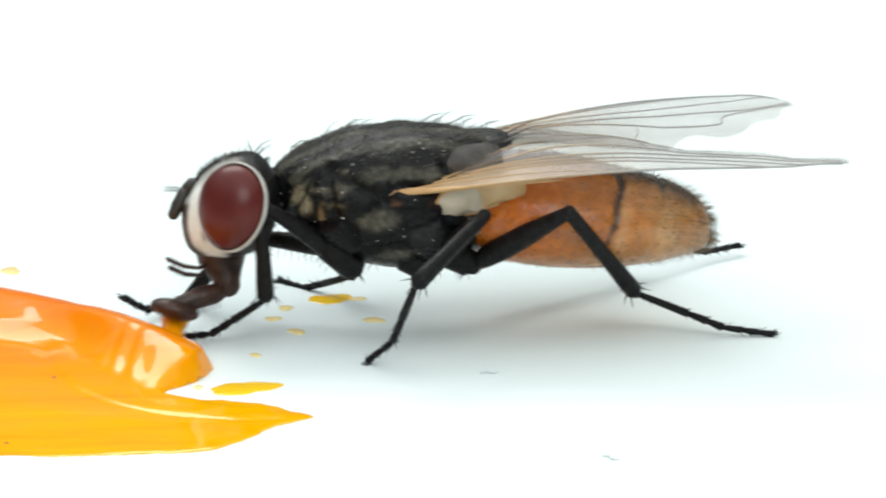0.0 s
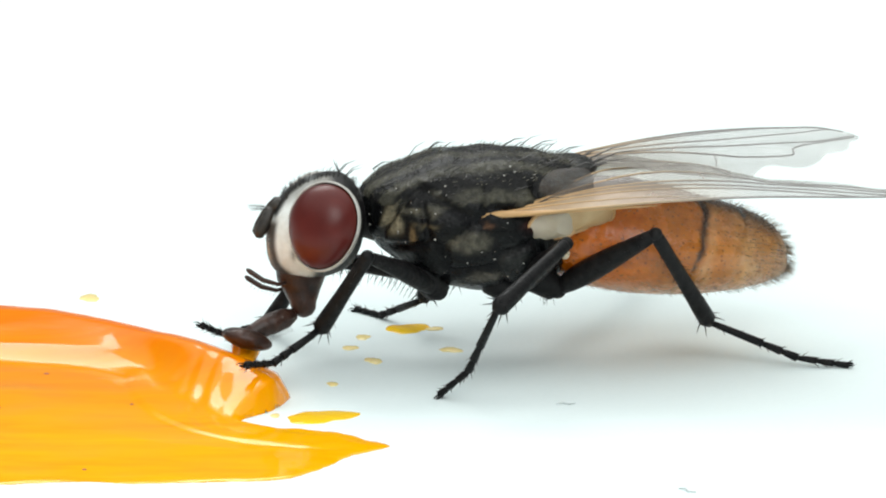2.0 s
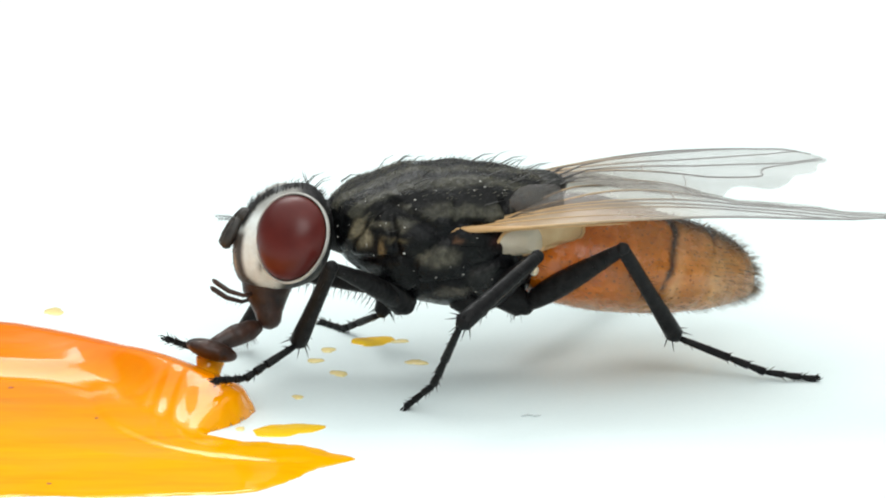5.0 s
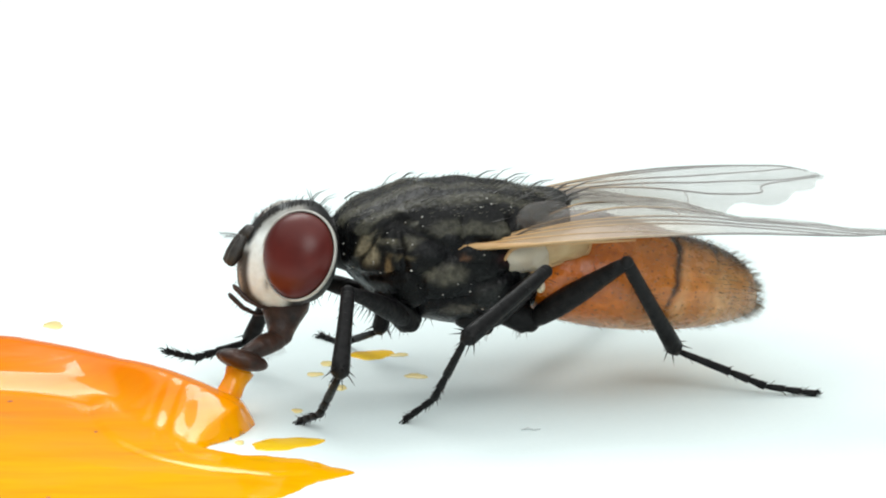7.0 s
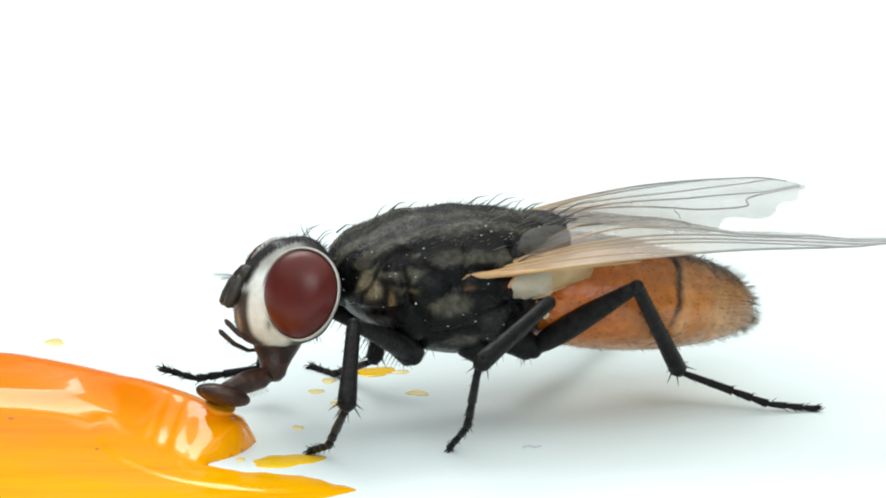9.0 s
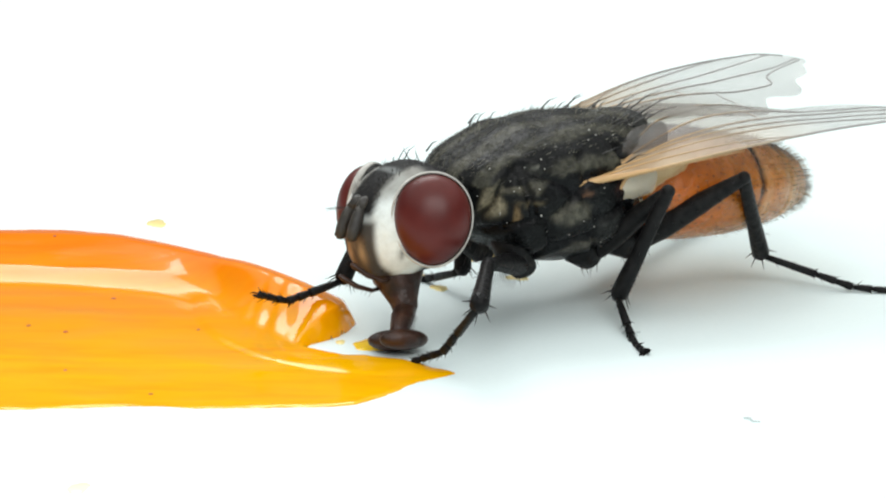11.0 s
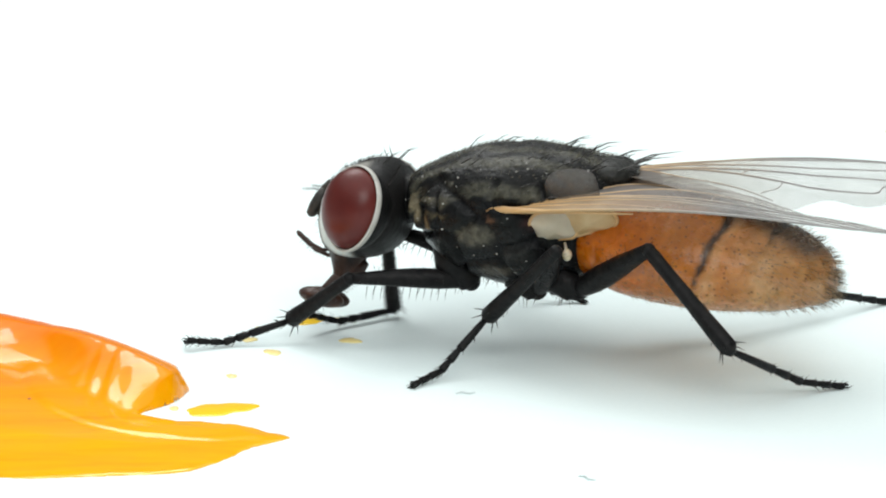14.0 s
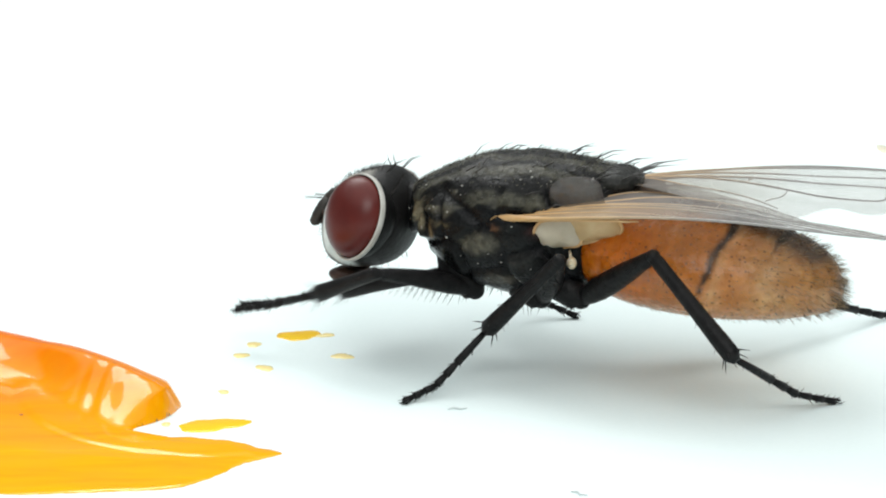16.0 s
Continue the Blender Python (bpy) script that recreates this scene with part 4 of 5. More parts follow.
def foot_joints(bm, length, cuts, rnd, fat):
    """Short joints, each a little wider at its end, with fine spines."""
    for a, b in zip(cuts[:-1], cuts[1:]):
        tube(bm, [(length * a, 0, 0), (length * (a + 0.3 * (b - a)), 0, 0), (length * b - 0.015, 0, 0), (length * b, 0, 0)], [0.030 * fat, 0.038 * fat, 0.046 * fat, 0.028 * fat], 10)
        for k in range(9):
            g = rnd.uniform(0, 6.28)
            u = length * (b - (b - a) * rnd.choice((0.05, 0.05, 0.45, 0.7)))
            r = Vector((0, math.cos(g), math.sin(g)))
            bristle(bm, Vector((u - 0.02, 0, 0)) + r * 0.035, Vector((u + 0.05, 0, 0)) + r * rnd.uniform(0.07, 0.10), 0.006)


def build_legs():
    rnd = random.Random(21)
    for k in "fmh":
        lf, lt, ls = LENGTHS[k]
        for s in (1, -1):
            hip = Vector(HIPS[k]) * 1.0
            hip.y *= s
            # coxa fixed to the body
            bm = bmesh.new()
            root = {"f": (0.85, 0.42 * s, -0.30), "m": (-0.10, 0.42 * s, -0.55), "h": (-0.62, 0.40 * s, -0.55)}[k]
            mid = (Vector(root) + hip) / 2 + Vector((0.06, 0.10 * s, -0.02))
            tube(bm, [root, mid, hip + Vector((0, 0.0, -0.02)), hip + Vector((0, 0, -0.10))], [0.17, 0.21, 0.16, 0.06], 14)
            coxa = part("coxa", bm, leg_mat, fly)
            bm = bmesh.new()
            for j in range(16):
                p = Vector(root).lerp(hip, rnd.random()) + Vector((rnd.uniform(-0.1, 0.15), 0.12 * s, -0.08))
                bristle(bm, p, p + Vector((rnd.uniform(-0.05, 0.1), 0.04 * s, -rnd.uniform(0.1, 0.2))), 0.006)
            part("bristles", bm, bristle_mat, coxa, "fine black bristles", "stuff")
            bm = bmesh.new()
            n = 9
            pts = [(lf * i / (n - 1), 0, 0.03 * math.sin(math.pi * i / (n - 1))) for i in range(n)]
            fat = {"f": 0.122, "m": 0.135, "h": 0.145}[k]
            tube(bm, pts, [fat * f for f in (0.60, 0.88, 1.02, 1.04, 0.98, 0.88, 0.76, 0.66, 0.52)], 16)
            ellipsoid(bm, (0, 0, 0), (0.12, 0.125, 0.125), None, 16, 10)
            ellipsoid(bm, (lf, 0, 0), (0.088, 0.084, 0.084), None, 14, 10)
            for j in range(30):
                u, a = rnd.uniform(0.15, 0.95) * lf, rnd.uniform(0, 6.28)
                r = Vector((0, math.cos(a), math.sin(a)))
                bristle(bm, Vector((u, 0, 0)) + r * 0.09, Vector((u + 0.06, 0, 0)) + r * rnd.uniform(0.17, 0.24), 0.005)
            if k == "f":
                for j in range(12):
                    bristle(bm, (0.3 + 0.09 * j, 0.03 * s, -0.08), (0.32 + 0.09 * j, 0.05 * s, -0.27), 0.006)
            femur = part(LEG_NAMES[k], bm, leg_mat, fly, "black bristly " + LEG_NAMES[k].replace("_", " "))
            bm = bmesh.new()
            pts = [(lt * f, 0, 0) for f in (-0.02, 0.05, 0.25, 0.55, 0.85, 0.97, 1.03)]
            tube(bm, pts, [0.07, 0.085, 0.085, 0.092, 0.108, 0.11, 0.05], 12)
            for j in range(26):
                u, a = rnd.uniform(0.1, 0.95) * lt, rnd.uniform(0, 6.28)
                r = Vector((0, math.cos(a), math.sin(a)))
                bristle(bm, Vector((u, 0, 0)) + r * 0.07, Vector((u + 0.07, 0, 0)) + r * rnd.uniform(0.13, 0.17), 0.005)
            for j in range(7):
                a = j * 0.9
                r = Vector((0, math.cos(a), math.sin(a)))
                bristle(bm, Vector((lt * 0.95, 0, 0)) + r * 0.08, Vector((lt * 0.95 + 0.14, 0, 0)) + r * 0.21, 0.011)
            tibia = part("tibia", bm, leg_mat, femur)
            bm = bmesh.new()
            foot_joints(bm, ls, (0.0, 0.40, 0.54, BEND), rnd, 1.15)
            tarsus = part("tarsus", bm, leg_mat, femur, "jointed bristly black foot")
            bm = bmesh.new()
            tip = ls * (1 - BEND) * 1.06
            foot_joints(bm, tip, (0.0, 0.36, 0.68, 0.97), rnd, 1.0)
            for y in (-1, 1):
                bristle(bm, (tip * 0.92, y * 0.025, 0.01), (tip + 0.06, y * 0.09, -0.02), 0.014, (0.01, 0, 0.02))
                ellipsoid(bm, (tip * 0.97, y * 0.04, -0.02), (0.05, 0.035, 0.016), None, 10, 6)
            toe = part("toe", bm, leg_mat, femur, "foot tip with two claws")
            legs[k + ("+" if s > 0 else "-")] = (femur, tibia, tarsus, hip, (lf, lt, ls), toe)


build_thorax()
build_abdomen()
head = build_head()
mouth = build_mouth(head)
wings = [build_wing(side) for side in (1, -1)]
build_lobes()
build_legs()

# ---- motion ----
BODY = [
    (0, -0.19, -0.75, 1.68, 4.2, -0.9),
    (0.2, -0.15, -0.7, 1.72, 7.5, 0),
    (1.5, -0.12, -0.68, 1.75, 9.7, 1),
    (2.8, -0.12, -0.7, 1.76, 9.6, 1.2),
    (3, -0.03, -0.7, 1.87, 8.9, 3.5),
    (3.2, -0.1, -0.82, 1.78, 9.2, 2.3),
    (6, -0.07, -0.9, 1.76, 10.5, 2.6),
    (7, -0.02, -0.95, 1.74, 11.9, 2.8),
    (8.2, -0.05, -1.09, 1.68, 12.5, 1),
    (10.3, -0.11, -2.1, 1.72, 25.1, 0.4),
    (10.5, -0.07, -2.06, 1.65, 29.95, -0.56),
    (11, -0.16, -1.71, 1.49, 35.2, -2),
    (11.5, -0.18, -2.24, 1.55, 37.08, -2.78),
    (12, -0.11, -2.28, 1.6, 40.61, -0.05),
    (12.2, -0.15, -1.7, 1.62, 24, -1.8),
    (12.5, -0.12, -1.73, 1.55, 23.4, -3.7),
    (12.8, -0.12, -1.73, 1.55, 23.4, -3.7),
    (13, 1.07, -0.81, 1.91, -14.43, -3.04),
    (13.3, 1.51, -0.46, 1.73, -20.07, -5.49),
    (13.5, 1.52, -0.13, 1.55, -24.17, -3.79),
    (13.6, 1.54, -0.17, 1.6, -24.47, -3.26),
    (14.0, 1.65, -0.62, 1.67, -23.4, -0.5),
    (14.3, 1.79, -0.68, 1.77, -23.4, -0.5),
    (16, 1.79, -0.68, 1.77, -23.4, -0.5),
]
STANCES = {}


def stance(leg, t, foot, knee, ankle):
    """A leg at a time: foot on the card's plan, knee and ankle in the fly's own space; mm."""
    STANCES.setdefault(leg, []).append((t, *foot, *knee, *ankle))


def eased(rows, t):
    if t <= rows[0][0]:
        return np.array(rows[0][1:], float)
    for a, b in zip(rows[:-1], rows[1:]):
        if a[0] <= t <= b[0]:
            f = (t - a[0]) / (b[0] - a[0])
            f = f * f * (3 - 2 * f)
            return np.array(a[1:], float) * (1 - f) + np.array(b[1:], float) * f
    return np.array(rows[-1][1:], float)


def fly_pose(t):
    x, y, z, yaw, nose = eased(BODY, t)
    return Matrix.Translation(V(x, y, z)) @ Matrix.Rotation(radians(180 + yaw), 4, "Z") @ Matrix.Rotation(radians(-nose), 4, "Y")


def leg_joints(leg, t):
    """Hip, knee, ankle and foot in the fly's space (mm), with the true lengths."""
    hip, (lf, lt, ls) = legs[leg][3], legs[leg][4]
    r = eased(STANCES[leg], t)
    foot = fly_pose(t).inverted() @ (Vector(r[:3]) * MM) / MM / FLY_SIZE
    knee, ankle = Vector(r[3:6]), Vector(r[6:9])
    for _ in range(14):
        a = foot + (ankle - foot).normalized() * ls
        k = a + (knee - a).normalized() * lt
        knee = hip + (k - hip).normalized() * lf
        ankle = knee + (a - knee).normalized() * lt
    return hip, knee, ankle, ankle + (foot - ankle).normalized() * ls


def aimed(root, way, rest):
    """A piece built along +x, turned the shortest way from rest to way."""
    q = rest.rotation_difference(way) @ Vector((1, 0, 0)).rotation_difference(rest)
    return Matrix.Translation(root * MM) @ q.to_matrix().to_4x4()


# how far the forefeet sag (or hook, below zero) at their bend
FORE_BEND = [(0, 0.10), (12.9, 0.10), (13.1, 0.05), (13.8, 0.06), (14.4, 0.13), (14.5, -0.10), (14.6, -0.16), (14.7, -0.10), (14.8, 0.13), (14.9, -0.05), (15.0, -0.18), (15.1, -0.10), (15.2, 0.03), (15.5, 0.14), (15.7, 0.02), (16.0, 0.02)]
TIMES = [round(0.1 * i, 1) for i in range(161)]


def leg_rows(leg):
    femur_rows, tibia_rows, tarsus_rows, toe_rows = [], [], [], []
    rest = None
    for t in TIMES:
        h, k, a, f = leg_joints(leg, t)
        # the foot sags at its bend and lies flatter towards its tip; raised forefeet hook downward instead
        ls, line = legs[leg][4][2], (f - a).normalized()
        down = fly_pose(t).to_3x3().inverted() @ Vector((0, 0, -1))
        sag = down + Vector((h.x - f.x, h.y - f.y, 0)).normalized() * 0.3
        bend = float(np.interp(t, *zip(*FORE_BEND))) if leg[0] == "f" else (0.09 if leg[0] == "m" else 0.055)
        sag = (sag - line * sag.dot(line)).normalized()
        b = a + line * ls * BEND + sag * ls * bend
        w3 = (b - a).normalized()
        b = a + w3 * ls * BEND
        ways = [(k - h).normalized(), (a - k).normalized(), w3, (f - b).normalized()]
        if rest is None:
            rest = ways
        m = [aimed(p, w, r) for p, w, r in zip((h, k, a, b), ways, rest)]
        femur_rows.append((t, m[0]))
        tibia_rows.append((t, m[0].inverted() @ m[1]))
        tarsus_rows.append((t, m[0].inverted() @ m[2]))
        toe_rows.append((t, m[0].inverted() @ m[3]))
    return femur_rows, tibia_rows, tarsus_rows, toe_rows


# near foreleg
stance('f+', 0, (-2.74, -1.35, 0.03), (1.62, 0.83, 0.1), (1.59, 0.92, -1.1))
stance('f+', 0.2, (-2.67, -3.0, 0.50), (1.4, 1.37, -0.14), (1.84, 0.82, -1.18))
stance('f+', 2.9, (-2.67, -3.0, 0.50), (1.4, 1.37, -0.14), (1.84, 0.82, -1.18))
stance('f+', 3, (-2.62, -2.22, 0.3), (1.55, 1.34, -0.27), (1.66, 0.72, -1.32))
stance('f+', 3.15, (-2.62, -3.0, 0.475), (1.49, 1.31, -0.16), (1.69, 0.75, -1.23))
stance('f+', 6.8, (-2.62, -3.0, 0.475), (1.49, 1.31, -0.16), (1.69, 0.75, -1.23))
stance('f+', 6.95, (-1.70, -2.53, 0.03), (1.46, 1.43, -0.28), (1.67, 2.27, -1.04))
stance('f+', 8.2, (-1.67, -2.73, 0.03), (1.45, 1.43, -0.26), (1.71, 2.34, -0.92))
stance('f+', 10.35, (-1.35, -3.71, 0.03), (1.54, 1.30, -0.22), (1.92, 2.07, -0.99))
stance('f+', 10.5, (-1.12, -4.28, 0.03), (1.61, 1.41, -0.37), (2.26, 2.37, -0.77))
stance('f+', 10.65, (-1.47, -4.09, 0.03), (1.65, 1.36, -0.39), (2.42, 2.26, -0.65))
stance('f+', 11.1, (-1.47, -4.09, 0.03), (1.65, 1.36, -0.39), (2.42, 2.26, -0.65))
stance('f+', 11.35, (-1.36, -4.29, 0.03), (1.65, 1.26, -0.36), (2.41, 2.07, -0.69))
stance('f+', 11.6, (-1.36, -4.29, 0.03), (1.65, 1.26, -0.36), (2.41, 2.07, -0.69))
stance('f+', 11.75, (-1.13, -4.38, 0.03), (1.70, 1.21, -0.39), (2.46, 2.00, -0.79))
stance('f+', 12, (-1.13, -4.38, 0.03), (1.70, 1.21, -0.39), (2.46, 2.00, -0.79))
stance('f+', 12.15, (-2.98, -4.13, 0.35), (1.84, 0.99, -0.47), (2.6, 0.48, -1.36))
stance('f+', 12.3, (-2.98, -4.13, 0.35), (1.84, 0.99, -0.47), (2.6, 0.48, -1.36))
stance('f+', 12.5, (-1.78, -3.75, 0.03), (1.41, 1.56, -0.36), (2.29, 2.31, -0.68))
stance('f+', 12.8, (-1.78, -3.75, 0.03), (1.41, 1.56, -0.36), (2.29, 2.31, -0.68))
stance('f+', 13, (-2.4, -2.24, 0.1), (1.54, 1.52, -0.67), (2.25, 1.4, -1.63))
stance('f+', 13.15, (-1.55, -1.66, 0.05), (1.24, 1.71, -0.26), (1.37, 1.61, -1.31))
stance('f+', 13.75, (-1.55, -1.66, 0.05), (1.24, 1.71, -0.26), (1.37, 1.61, -1.31))
stance('f+', 14, (-2.35, -0.87, 0.12), (1.92, 1.26, -0.78), (2.81, 0.99, -1.49))
stance('f+', 14.2, (-1.8, -0.6, 0.3), (1.1, 1.72, -0.64), (1.87, 0.96, -1.29))
stance('f+', 14.5, (-2.3, -0.18, 0.12), (1.87, 1.34, -0.83), (2.94, 1.49, -1.18))
stance('f+', 14.8, (-2.55, 0.12, 0.3), (2.04, 0.64, -0.99), (3.11, 1.13, -1.43))
stance('f+', 15, (-2.07, 0.19, 0.15), (1.79, 1.36, -0.8), (2.86, 1.2, -1.26))
stance('f+', 15.1, (-1.76, 0.29, 0.15), (2.03, 0.91, -0.74), (2.43, 0.16, -1.59))
stance('f+', 15.2, (-1.76, 0.29, 0.15), (2.03, 0.91, -0.74), (2.43, 0.16, -1.59))
stance('f+', 15.3, (-2.64, 0.06, 0.15), (2.08, 0.92, -0.91), (3.19, 0.79, -1.38))
stance('f+', 15.5, (-2.55, 0.32, 0.5), (2.05, 0.60, -0.85), (3.1, 0.9, -1.64))
stance('f+', 15.7, (-2.95, 0.18, 0.35), (2.14, 0.65, -1.03), (3.38, 0.72, -1.37))
stance('f+', 15.8, (-2.95, 0.18, 0.35), (2.14, 0.65, -1.03), (3.38, 0.72, -1.37))
stance('f+', 15.9, (-2.64, 0.06, 0.15), (2.08, 0.92, -0.91), (3.19, 0.79, -1.38))
stance('f+', 16, (-1.68, -0.1, 0.5), (1.05, 1.65, -0.4), (2.2, 1.25, -0.88))
# far foreleg
stance('f-', 0, (-3.4, -0.86, 0.4), (1.97, -0.88, -0.72), (2.45, -1.34, -1.72))
stance('f-', 2.9, (-3.4, -0.86, 0.4), (1.97, -0.88, -0.72), (2.45, -1.34, -1.72))
stance('f-', 3, (-2.61, -0.83, 0.4), (1.94, -0.91, -0.6), (1.86, -1.42, -1.69))
stance('f-', 3.1, (-3.4, -0.86, 0.4), (1.97, -0.88, -0.72), (2.45, -1.34, -1.72))
stance('f-', 6.8, (-3.4, -0.86, 0.4), (1.97, -0.88, -0.72), (2.45, -1.34, -1.72))
stance('f-', 7.2, (-3.34, -1.32, 0.55), (1.84, -0.85, -0.24), (2.18, -1.13, -1.36))
stance('f-', 8.2, (-3.34, -1.32, 0.55), (1.84, -0.85, -0.24), (2.18, -1.13, -1.36))
stance('f-', 10.4, (-3.56, -1.38, 0.5), (1.85, -0.91, -0.3), (1.72, -1.52, -1.33))
stance('f-', 10.5, (-3.25, -1.4, 1.05), (1.75, -0.95, -0.10), (2.35, -1.0, -0.85))
stance('f-', 10.65, (-3.20, -3.5, 0.60), (1.61, -0.81, 0.12), (2.06, -0.71, -0.99))
stance('f-', 11.2, (-3.20, -3.5, 0.60), (1.61, -0.81, 0.12), (2.06, -0.71, -0.99))
stance('f-', 11.45, (-2.95, -4.21, 0.45), (2.32, -0.34, -0.52), (1.97, -0.79, -1.28))
stance('f-', 12, (-2.95, -4.21, 0.45), (2.32, -0.34, -0.52), (1.97, -0.79, -1.28))
stance('f-', 12.4, (-3.54, -2.8, 0.75), (1.68, -0.81, 0.04), (2.27, -0.69, -1.01))
stance('f-', 12.8, (-3.54, -2.8, 0.75), (1.68, -0.81, 0.04), (2.27, -0.69, -1.01))
stance('f-', 13, (-1.37, 0.99, 0.1), (1.89, -1.19, -0.86), (2.07, -2.0, -1.78))
stance('f-', 13.15, (0.02, -0.01, 0.35), (1.97, -0.93, -0.94), (0.95, -0.61, -1.21))
stance('f-', 13.75, (0.02, -0.01, 0.35), (1.97, -0.93, -0.94), (0.95, -0.61, -1.21))
stance('f-', 14.3, (-2.15, -0.27, 0.1), (2.35, 0.13, -1.11), (3.57, 0.03, -1.53))
# rubbing: the far foreleg goes with the near one
for moment, *v in STANCES["f+"]:
    if moment >= 14.5:
        stance('f-', moment, (v[0] + 0.05, v[1] + 0.12, v[2] + 0.03), (v[3] + 0.1, v[4] - 1.0, v[5] - 0.35), (v[6], v[7] - 0.6, v[8] - 0.10))
# near middle leg
stance('m+', 0, (-0.46, -2.39, 0.03), (-1.0, 1.41, -0.06), (-0.13, 2.42, -0.57))
stance('m+', 0.15, (-0.54, -2.57, 0.03), (-0.88, 1.57, -0.04), (0.17, 2.46, -0.71))
stance('m+', 3.5, (-0.5, -2.54, 0.03), (-0.88, 1.51, -0.03), (0.14, 2.34, -0.67))
stance('m+', 7.1, (-0.51, -2.49, 0.03), (-0.88, 1.46, -0.01), (0.2, 2.16, -0.65))
stance('m+', 7.35, (-0.17, -2.66, 0.03), (-0.91, 1.52, 0.02), (0.19, 2.36, -0.64))
stance('m+', 8.2, (-0.17, -2.66, 0.03), (-0.91, 1.52, 0.02), (0.19, 2.36, -0.64))
stance('m+', 10, (0.2, -3.35, 0.03), (-0.85, 1.58, -0.01), (0.42, 2.13, -0.64))
stance('m+', 10.4, (0.2, -3.35, 0.03), (-0.85, 1.58, -0.01), (0.42, 2.13, -0.64))
stance('m+', 10.5, (0.81, -3.49, 0.03), (-0.68, 1.67, 0.03), (0.56, 2.36, -0.64))
stance('m+', 10.65, (1.04, -3.63, 0.03), (-0.87, 1.52, 0.04), (-0.46, 1.05, -1.15))
stance('m+', 11.6, (1.04, -3.63, 0.03), (-0.87, 1.52, 0.04), (-0.46, 1.05, -1.15))
stance('m+', 12, (1.06, -3.71, 0.03), (-0.6, 1.68, 0.14), (0.75, 2.2, -0.57))
stance('m+', 12.2, (0.98, -3.71, 0.03), (-0.93, 1.49, 0.02), (-0.53, 0.97, -1.19))
stance('m+', 12.8, (0.98, -3.71, 0.03), (-0.93, 1.49, 0.02), (-0.53, 0.97, -1.19))
stance('m+', 13, (1.04, -3.45, 0.03), (-0.95, 1.72, -0.54), (-0.3, 1.27, -1.79))
stance('m+', 13.12, (0.29, -2.62, 0.03), (-1.12, 1.36, 0.0), (-0.24, 1.58, -0.96))
stance('m+', 13.6, (0.29, -2.62, 0.03), (-1.12, 1.36, 0.0), (-0.24, 1.58, -0.96))
stance('m+', 14, (0.31, -2.57, 0.03), (-0.99, 1.51, -0.16), (0.05, 1.29, -1.18))
stance('m+', 16, (0.31, -2.57, 0.03), (-0.99, 1.51, -0.16), (0.05, 1.29, -1.18))
# far middle leg
stance('m-', 0, (-1.66, 1.4, 0.03), (0.21, -1.37, 0.01), (0.42, -1.23, -1.41))
stance('m-', 8.2, (-1.66, 1.4, 0.03), (0.21, -1.37, 0.01), (0.42, -1.23, -1.41))
stance('m-', 10, (-1.9, -0.26, 0.03), (0.13, -1.36, 0.06), (0.57, -1.18, -1.3))
stance('m-', 12.8, (-1.9, -0.26, 0.03), (0.13, -1.36, 0.06), (0.57, -1.18, -1.3))
stance('m-', 13, (2.48, 1.87, 0.03), (0.26, -1.37, -0.03), (1.26, -2.06, -0.82))
stance('m-', 13.6, (2.48, 1.87, 0.03), (0.26, -1.37, -0.03), (1.26, -2.06, -0.82))
stance('m-', 14, (2.59, 1.27, 0.03), (0.26, -1.37, -0.03), (1.2, -1.99, -0.94))
stance('m-', 16, (2.59, 1.27, 0.03), (0.26, -1.37, -0.03), (1.2, -1.99, -0.94))
# near hind leg
stance('h+', 0, (4.34, -1.3, 0.03), (-1.92, 1.36, -0.1), (-2.91, 0.84, -1.22))
stance('h+', 0.3, (4.31, -1.18, 0.03), (-1.84, 1.39, -0.07), (-2.79, 0.93, -1.25))
stance('h+', 7, (4.33, -1.37, 0.03), (-1.76, 1.39, 0.0), (-2.74, 0.92, -1.15))
stance('h+', 8.2, (4.34, -1.28, 0.03), (-1.76, 1.39, -0.01), (-2.72, 0.91, -1.18))
stance('h+', 10.3, (4.33, -1.31, 0.03), (-1.82, 1.29, -0.04), (-2.74, 0.67, -1.24))
stance('h+', 10.5, (4.24, -1.15, 0.03), (-1.76, 1.32, -0.0), (-2.66, 0.68, -1.18))
stance('h+', 10.7, (4.2, -1.03, 0.03), (-1.82, 1.33, -0.04), (-2.62, 0.55, -1.21))
stance('h+', 11.6, (4.2, -1.03, 0.03), (-1.82, 1.33, -0.04), (-2.62, 0.55, -1.21))
stance('h+', 12, (4.23, -1.09, 0.03), (-1.82, 1.33, -0.04), (-2.62, 0.55, -1.21))
stance('h+', 12.3, (4.24, -1.14, 0.03), (-1.82, 1.29, -0.04), (-2.74, 0.67, -1.24))
stance('h+', 12.8, (4.24, -1.14, 0.03), (-1.82, 1.29, -0.04), (-2.74, 0.67, -1.24))
stance('h+', 12.9, (4.64, -0.70, 0.03), (-2.05, 1.27, -0.40), (-2.52, 0.06, -1.35))
stance('h+', 13, (4.29, -3.33, 0.77), (-1.91, 1.33, -0.17), (-2.44, 2.71, -0.56))
stance('h+', 13.1, (4.47, -2.02, 0.03), (-1.93, 1.42, -0.16), (-2.80, 1.98, -0.98))
stance('h+', 13.6, (4.47, -2.02, 0.03), (-1.93, 1.42, -0.16), (-2.80, 1.98, -0.98))
stance('h+', 13.8, (5.2, -2.7, 0.03), (-1.99, 1.3, -0.19), (-3.13, 1.88, -0.98))
stance('h+', 16, (5.2, -2.7, 0.03), (-1.99, 1.3, -0.19), (-3.13, 1.88, -0.98))
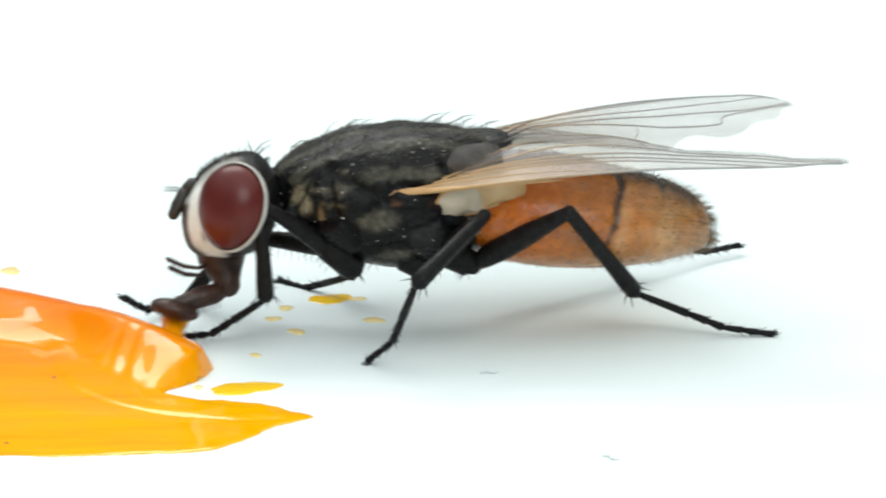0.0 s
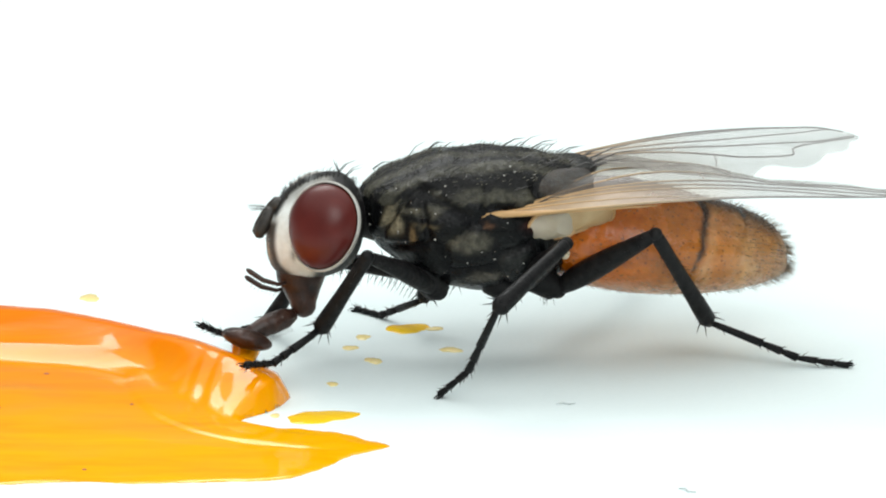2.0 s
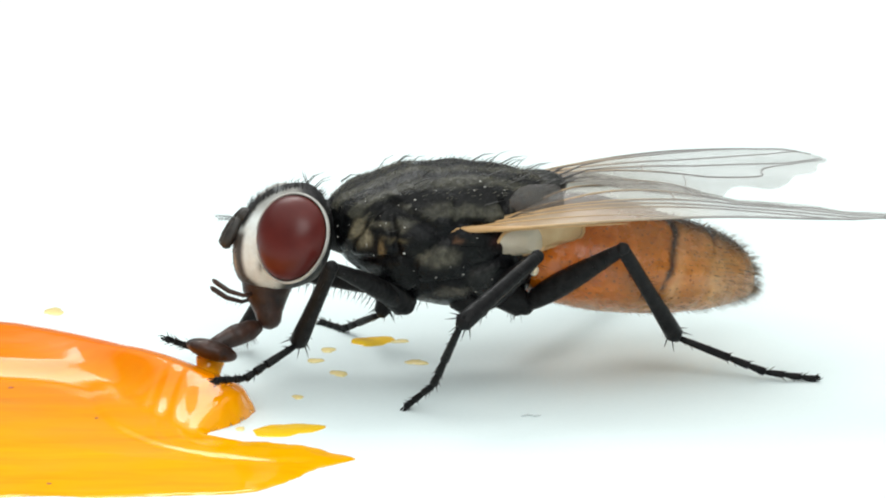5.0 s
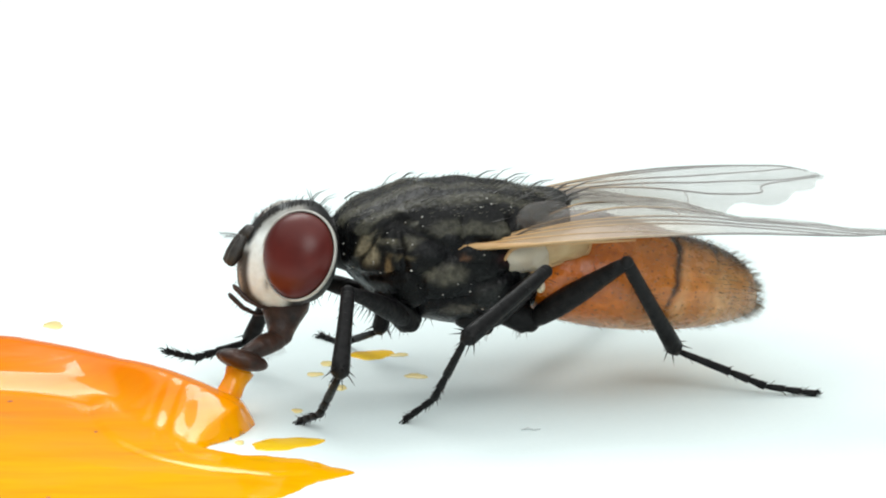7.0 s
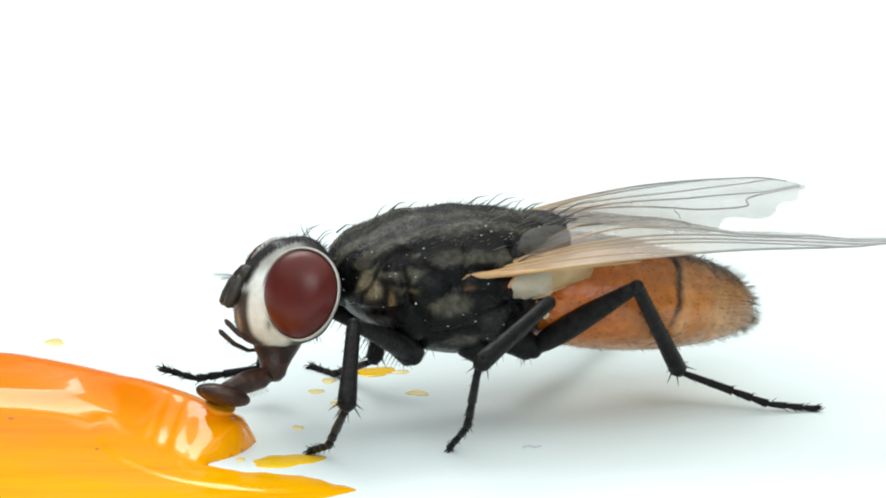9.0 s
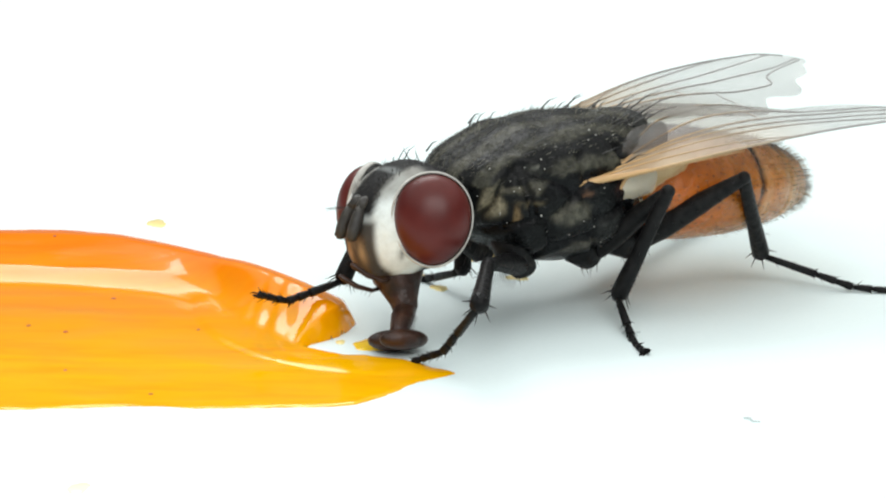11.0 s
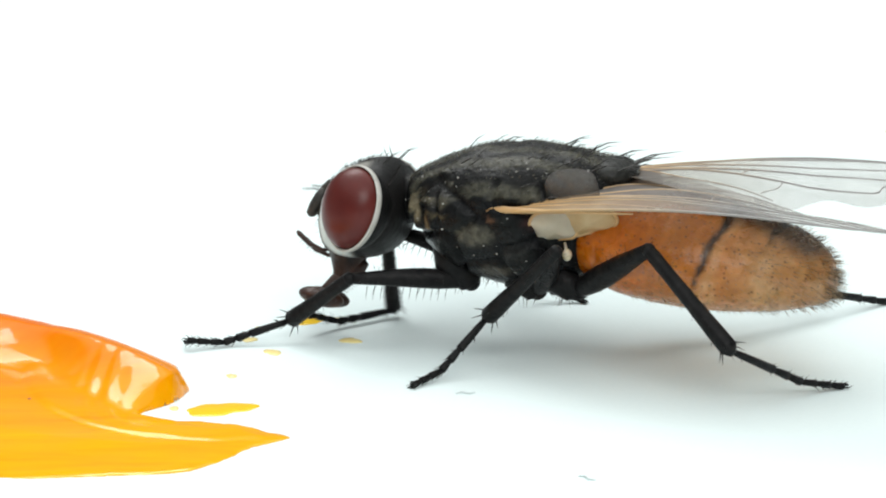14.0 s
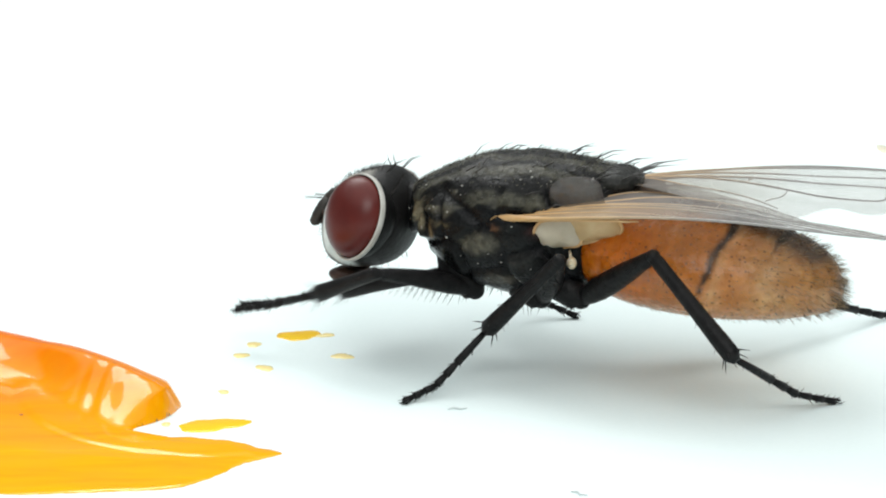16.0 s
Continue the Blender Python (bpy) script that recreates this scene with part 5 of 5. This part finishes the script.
# far hind leg
stance('h-', 0, (5.03, 3.18, 0.03), (-2.51, -1.36, -1.16), (-4.0, -2.46, -1.46))
stance('h-', 0.3, (3.0, 4.0, 0.03), (-1.75, -1.85, -0.6), (-2.3, -3.0, -0.9))
stance('h-', 12.8, (3.0, 4.0, 0.03), (-1.75, -1.85, -0.6), (-2.3, -3.0, -0.9))
stance('h-', 13, (5.36, 1.83, 0.03), (-2.22, -1.26, -0.41), (-2.87, -2.19, -1.54))
stance('h-', 13.2, (7.01, 1.42, 0.03), (-2.26, -1.3, -1.14), (-3.07, -2.67, -1.45))
stance('h-', 16, (7.01, 1.42, 0.03), (-2.26, -1.3, -1.14), (-3.07, -2.67, -1.45))

# snout: base joint, middle joint and pad, each x, y, z in the fly's space
SNOUT = []


def sip(t, base, joint, pad):
    SNOUT.append((t, *base, *joint, *pad))


SUP = ((2.16, 0, -0.62), (2.14, 0.22, -1.14), (2.86, 0.5, -1.40))
PULL = ((2.05, 0, -0.62), (2.02, 0.2, -0.94), (2.46, 0.45, -1.04))
DAB = ((2.06, 0, -0.60), (2.16, 0.32, -1.12), (2.50, 0.66, -1.33))
SHUT = ((2.06, 0, -0.58), (2.12, 0, -0.74), (2.18, 0, -0.86))
LICK = ((2.22, 0, -0.66), (2.20, 0.25, -1.25), (2.46, 0.5, -1.55))
sip(0.0, (2.12, 0, -0.65), (2.03, 0.25, -1.13), (2.69, 0.5, -1.27))
sip(0.1, *PULL)
sip(0.2, *SUP)
sip(0.3, *PULL)
sip(0.4, *SUP)
sip(2.9, *SUP)
sip(3.0, *PULL)
sip(3.1, *SUP)
sip(6.8, *SUP)
sip(7.0, (1.98, 0, -0.62), (2.08, 0.25, -1.12), (2.57, 0.5, -1.30))
sip(7.2, *SUP)
sip(8.2, (2.10, 0, -0.62), (2.20, 0.25, -1.08), (2.85, 0.5, -1.24))
sip(10.3, (2.02, 0, -0.60), (2.16, 0.25, -1.00), (2.84, 0.5, -1.06))
sip(10.5, (2.02, 0, -0.60), (2.20, 0.25, -1.02), (2.74, 0.5, -1.12))
sip(10.6, *DAB)
sip(11.6, *DAB)
sip(11.8, (2.0, 0, -0.6), (2.06, 0.3, -1.08), (2.57, 0.6, -1.14))
sip(12.0, (2.0, 0, -0.6), (2.06, 0.3, -1.08), (2.57, 0.6, -1.14))
sip(12.2, (2.14, 0, -0.60), (2.36, 0.25, -0.95), (2.96, 0.5, -1.02))
sip(12.4, (2.06, 0, -0.60), (2.20, 0.4, -1.10), (2.52, 0.8, -1.26))
sip(12.8, (2.06, 0, -0.60), (2.20, 0.4, -1.10), (2.52, 0.8, -1.26))
sip(13.0, *SHUT)
sip(13.12, *LICK)
sip(13.9, *LICK)
sip(14.0, (2.2, 0, -0.62), (2.22, 0.15, -1.02), (2.44, 0.3, -1.22))
sip(14.1, *LICK)
sip(14.2, *SHUT)
sip(16.0, *SHUT)


def snout_rows():
    lists = ([], [], [])
    for t in TIMES:
        r = eased(SNOUT, t)
        b, j, p = Vector(r[:3]), Vector(r[3:6]), Vector(r[6:9])
        w1, w2 = (j - b).normalized(), (p - j).normalized()
        down = Vector((0, 0, -1))
        lists[0].append((t, aimed(j - w1 * 0.46, w1, down)))
        lists[1].append((t, aimed(p - w2 * 0.60, w2, Vector((1, 0, -0.3)).normalized())))
        lists[2].append((t, aimed(p - w2 * 0.02, (w2 * 0.35 + down).normalized(), down)))
    return lists


def strand_rows():
    """Syrup clings to the mouth pad while the fly sips, and sinks back when it leaves."""
    root, rest = Vector((-2.85, -2.45, -0.45)), Vector((-2.75, -2.45, -1.3))
    rows = []
    for t in TIMES:
        cling = step(-0.1, 0.0, t) * (1 - step(10.55, 10.75, t))
        r = eased(SNOUT, t)
        pad = fly_pose(t) @ (Vector(r[6:9]) * FLY_SIZE * MM) / MM + Vector((0, 0, -0.13))
        way = (pad - root).normalized()
        rows.append((t, aimed(rest.lerp(pad - way * 0.88, cling), way if t < 10.75 else Vector((0, 0, 1)), Vector((0, 0, 1)))))
    return rows


def nod(turn, out):
    """The head turned about the neck, leaning a little to its right, and stretched forward."""
    n = NECK * MM
    return Matrix.Translation(n + V(out, 0, 0)) @ Matrix.Rotation(radians(turn), 4, "Z") @ Matrix.Rotation(radians(6.0), 4, "X") @ Matrix.Translation(-n)


def motions():
    walk(fly, [(t, fly_pose(t)) for t in TIMES])
    for leg, (femur, tibia, tarsus, _, _, toe) in legs.items():
        a, b, c, d = leg_rows(leg)
        walk(toe, d)
        walk(femur, a)
        walk(tibia, b)
        walk(tarsus, c)
    walk(strand, strand_rows())
    for wing, rows in wings:
        walk(wing, rows)
    walk(head, [(t, nod(turn, out)) for t, turn, out in ((0.0, 0, 0), (12.8, 0, 0), (13.0, 7, 0.07), (16.0, 7, 0.07))])
    for piece, rows in zip(mouth, snout_rows()):
        walk(piece, rows)


motions()
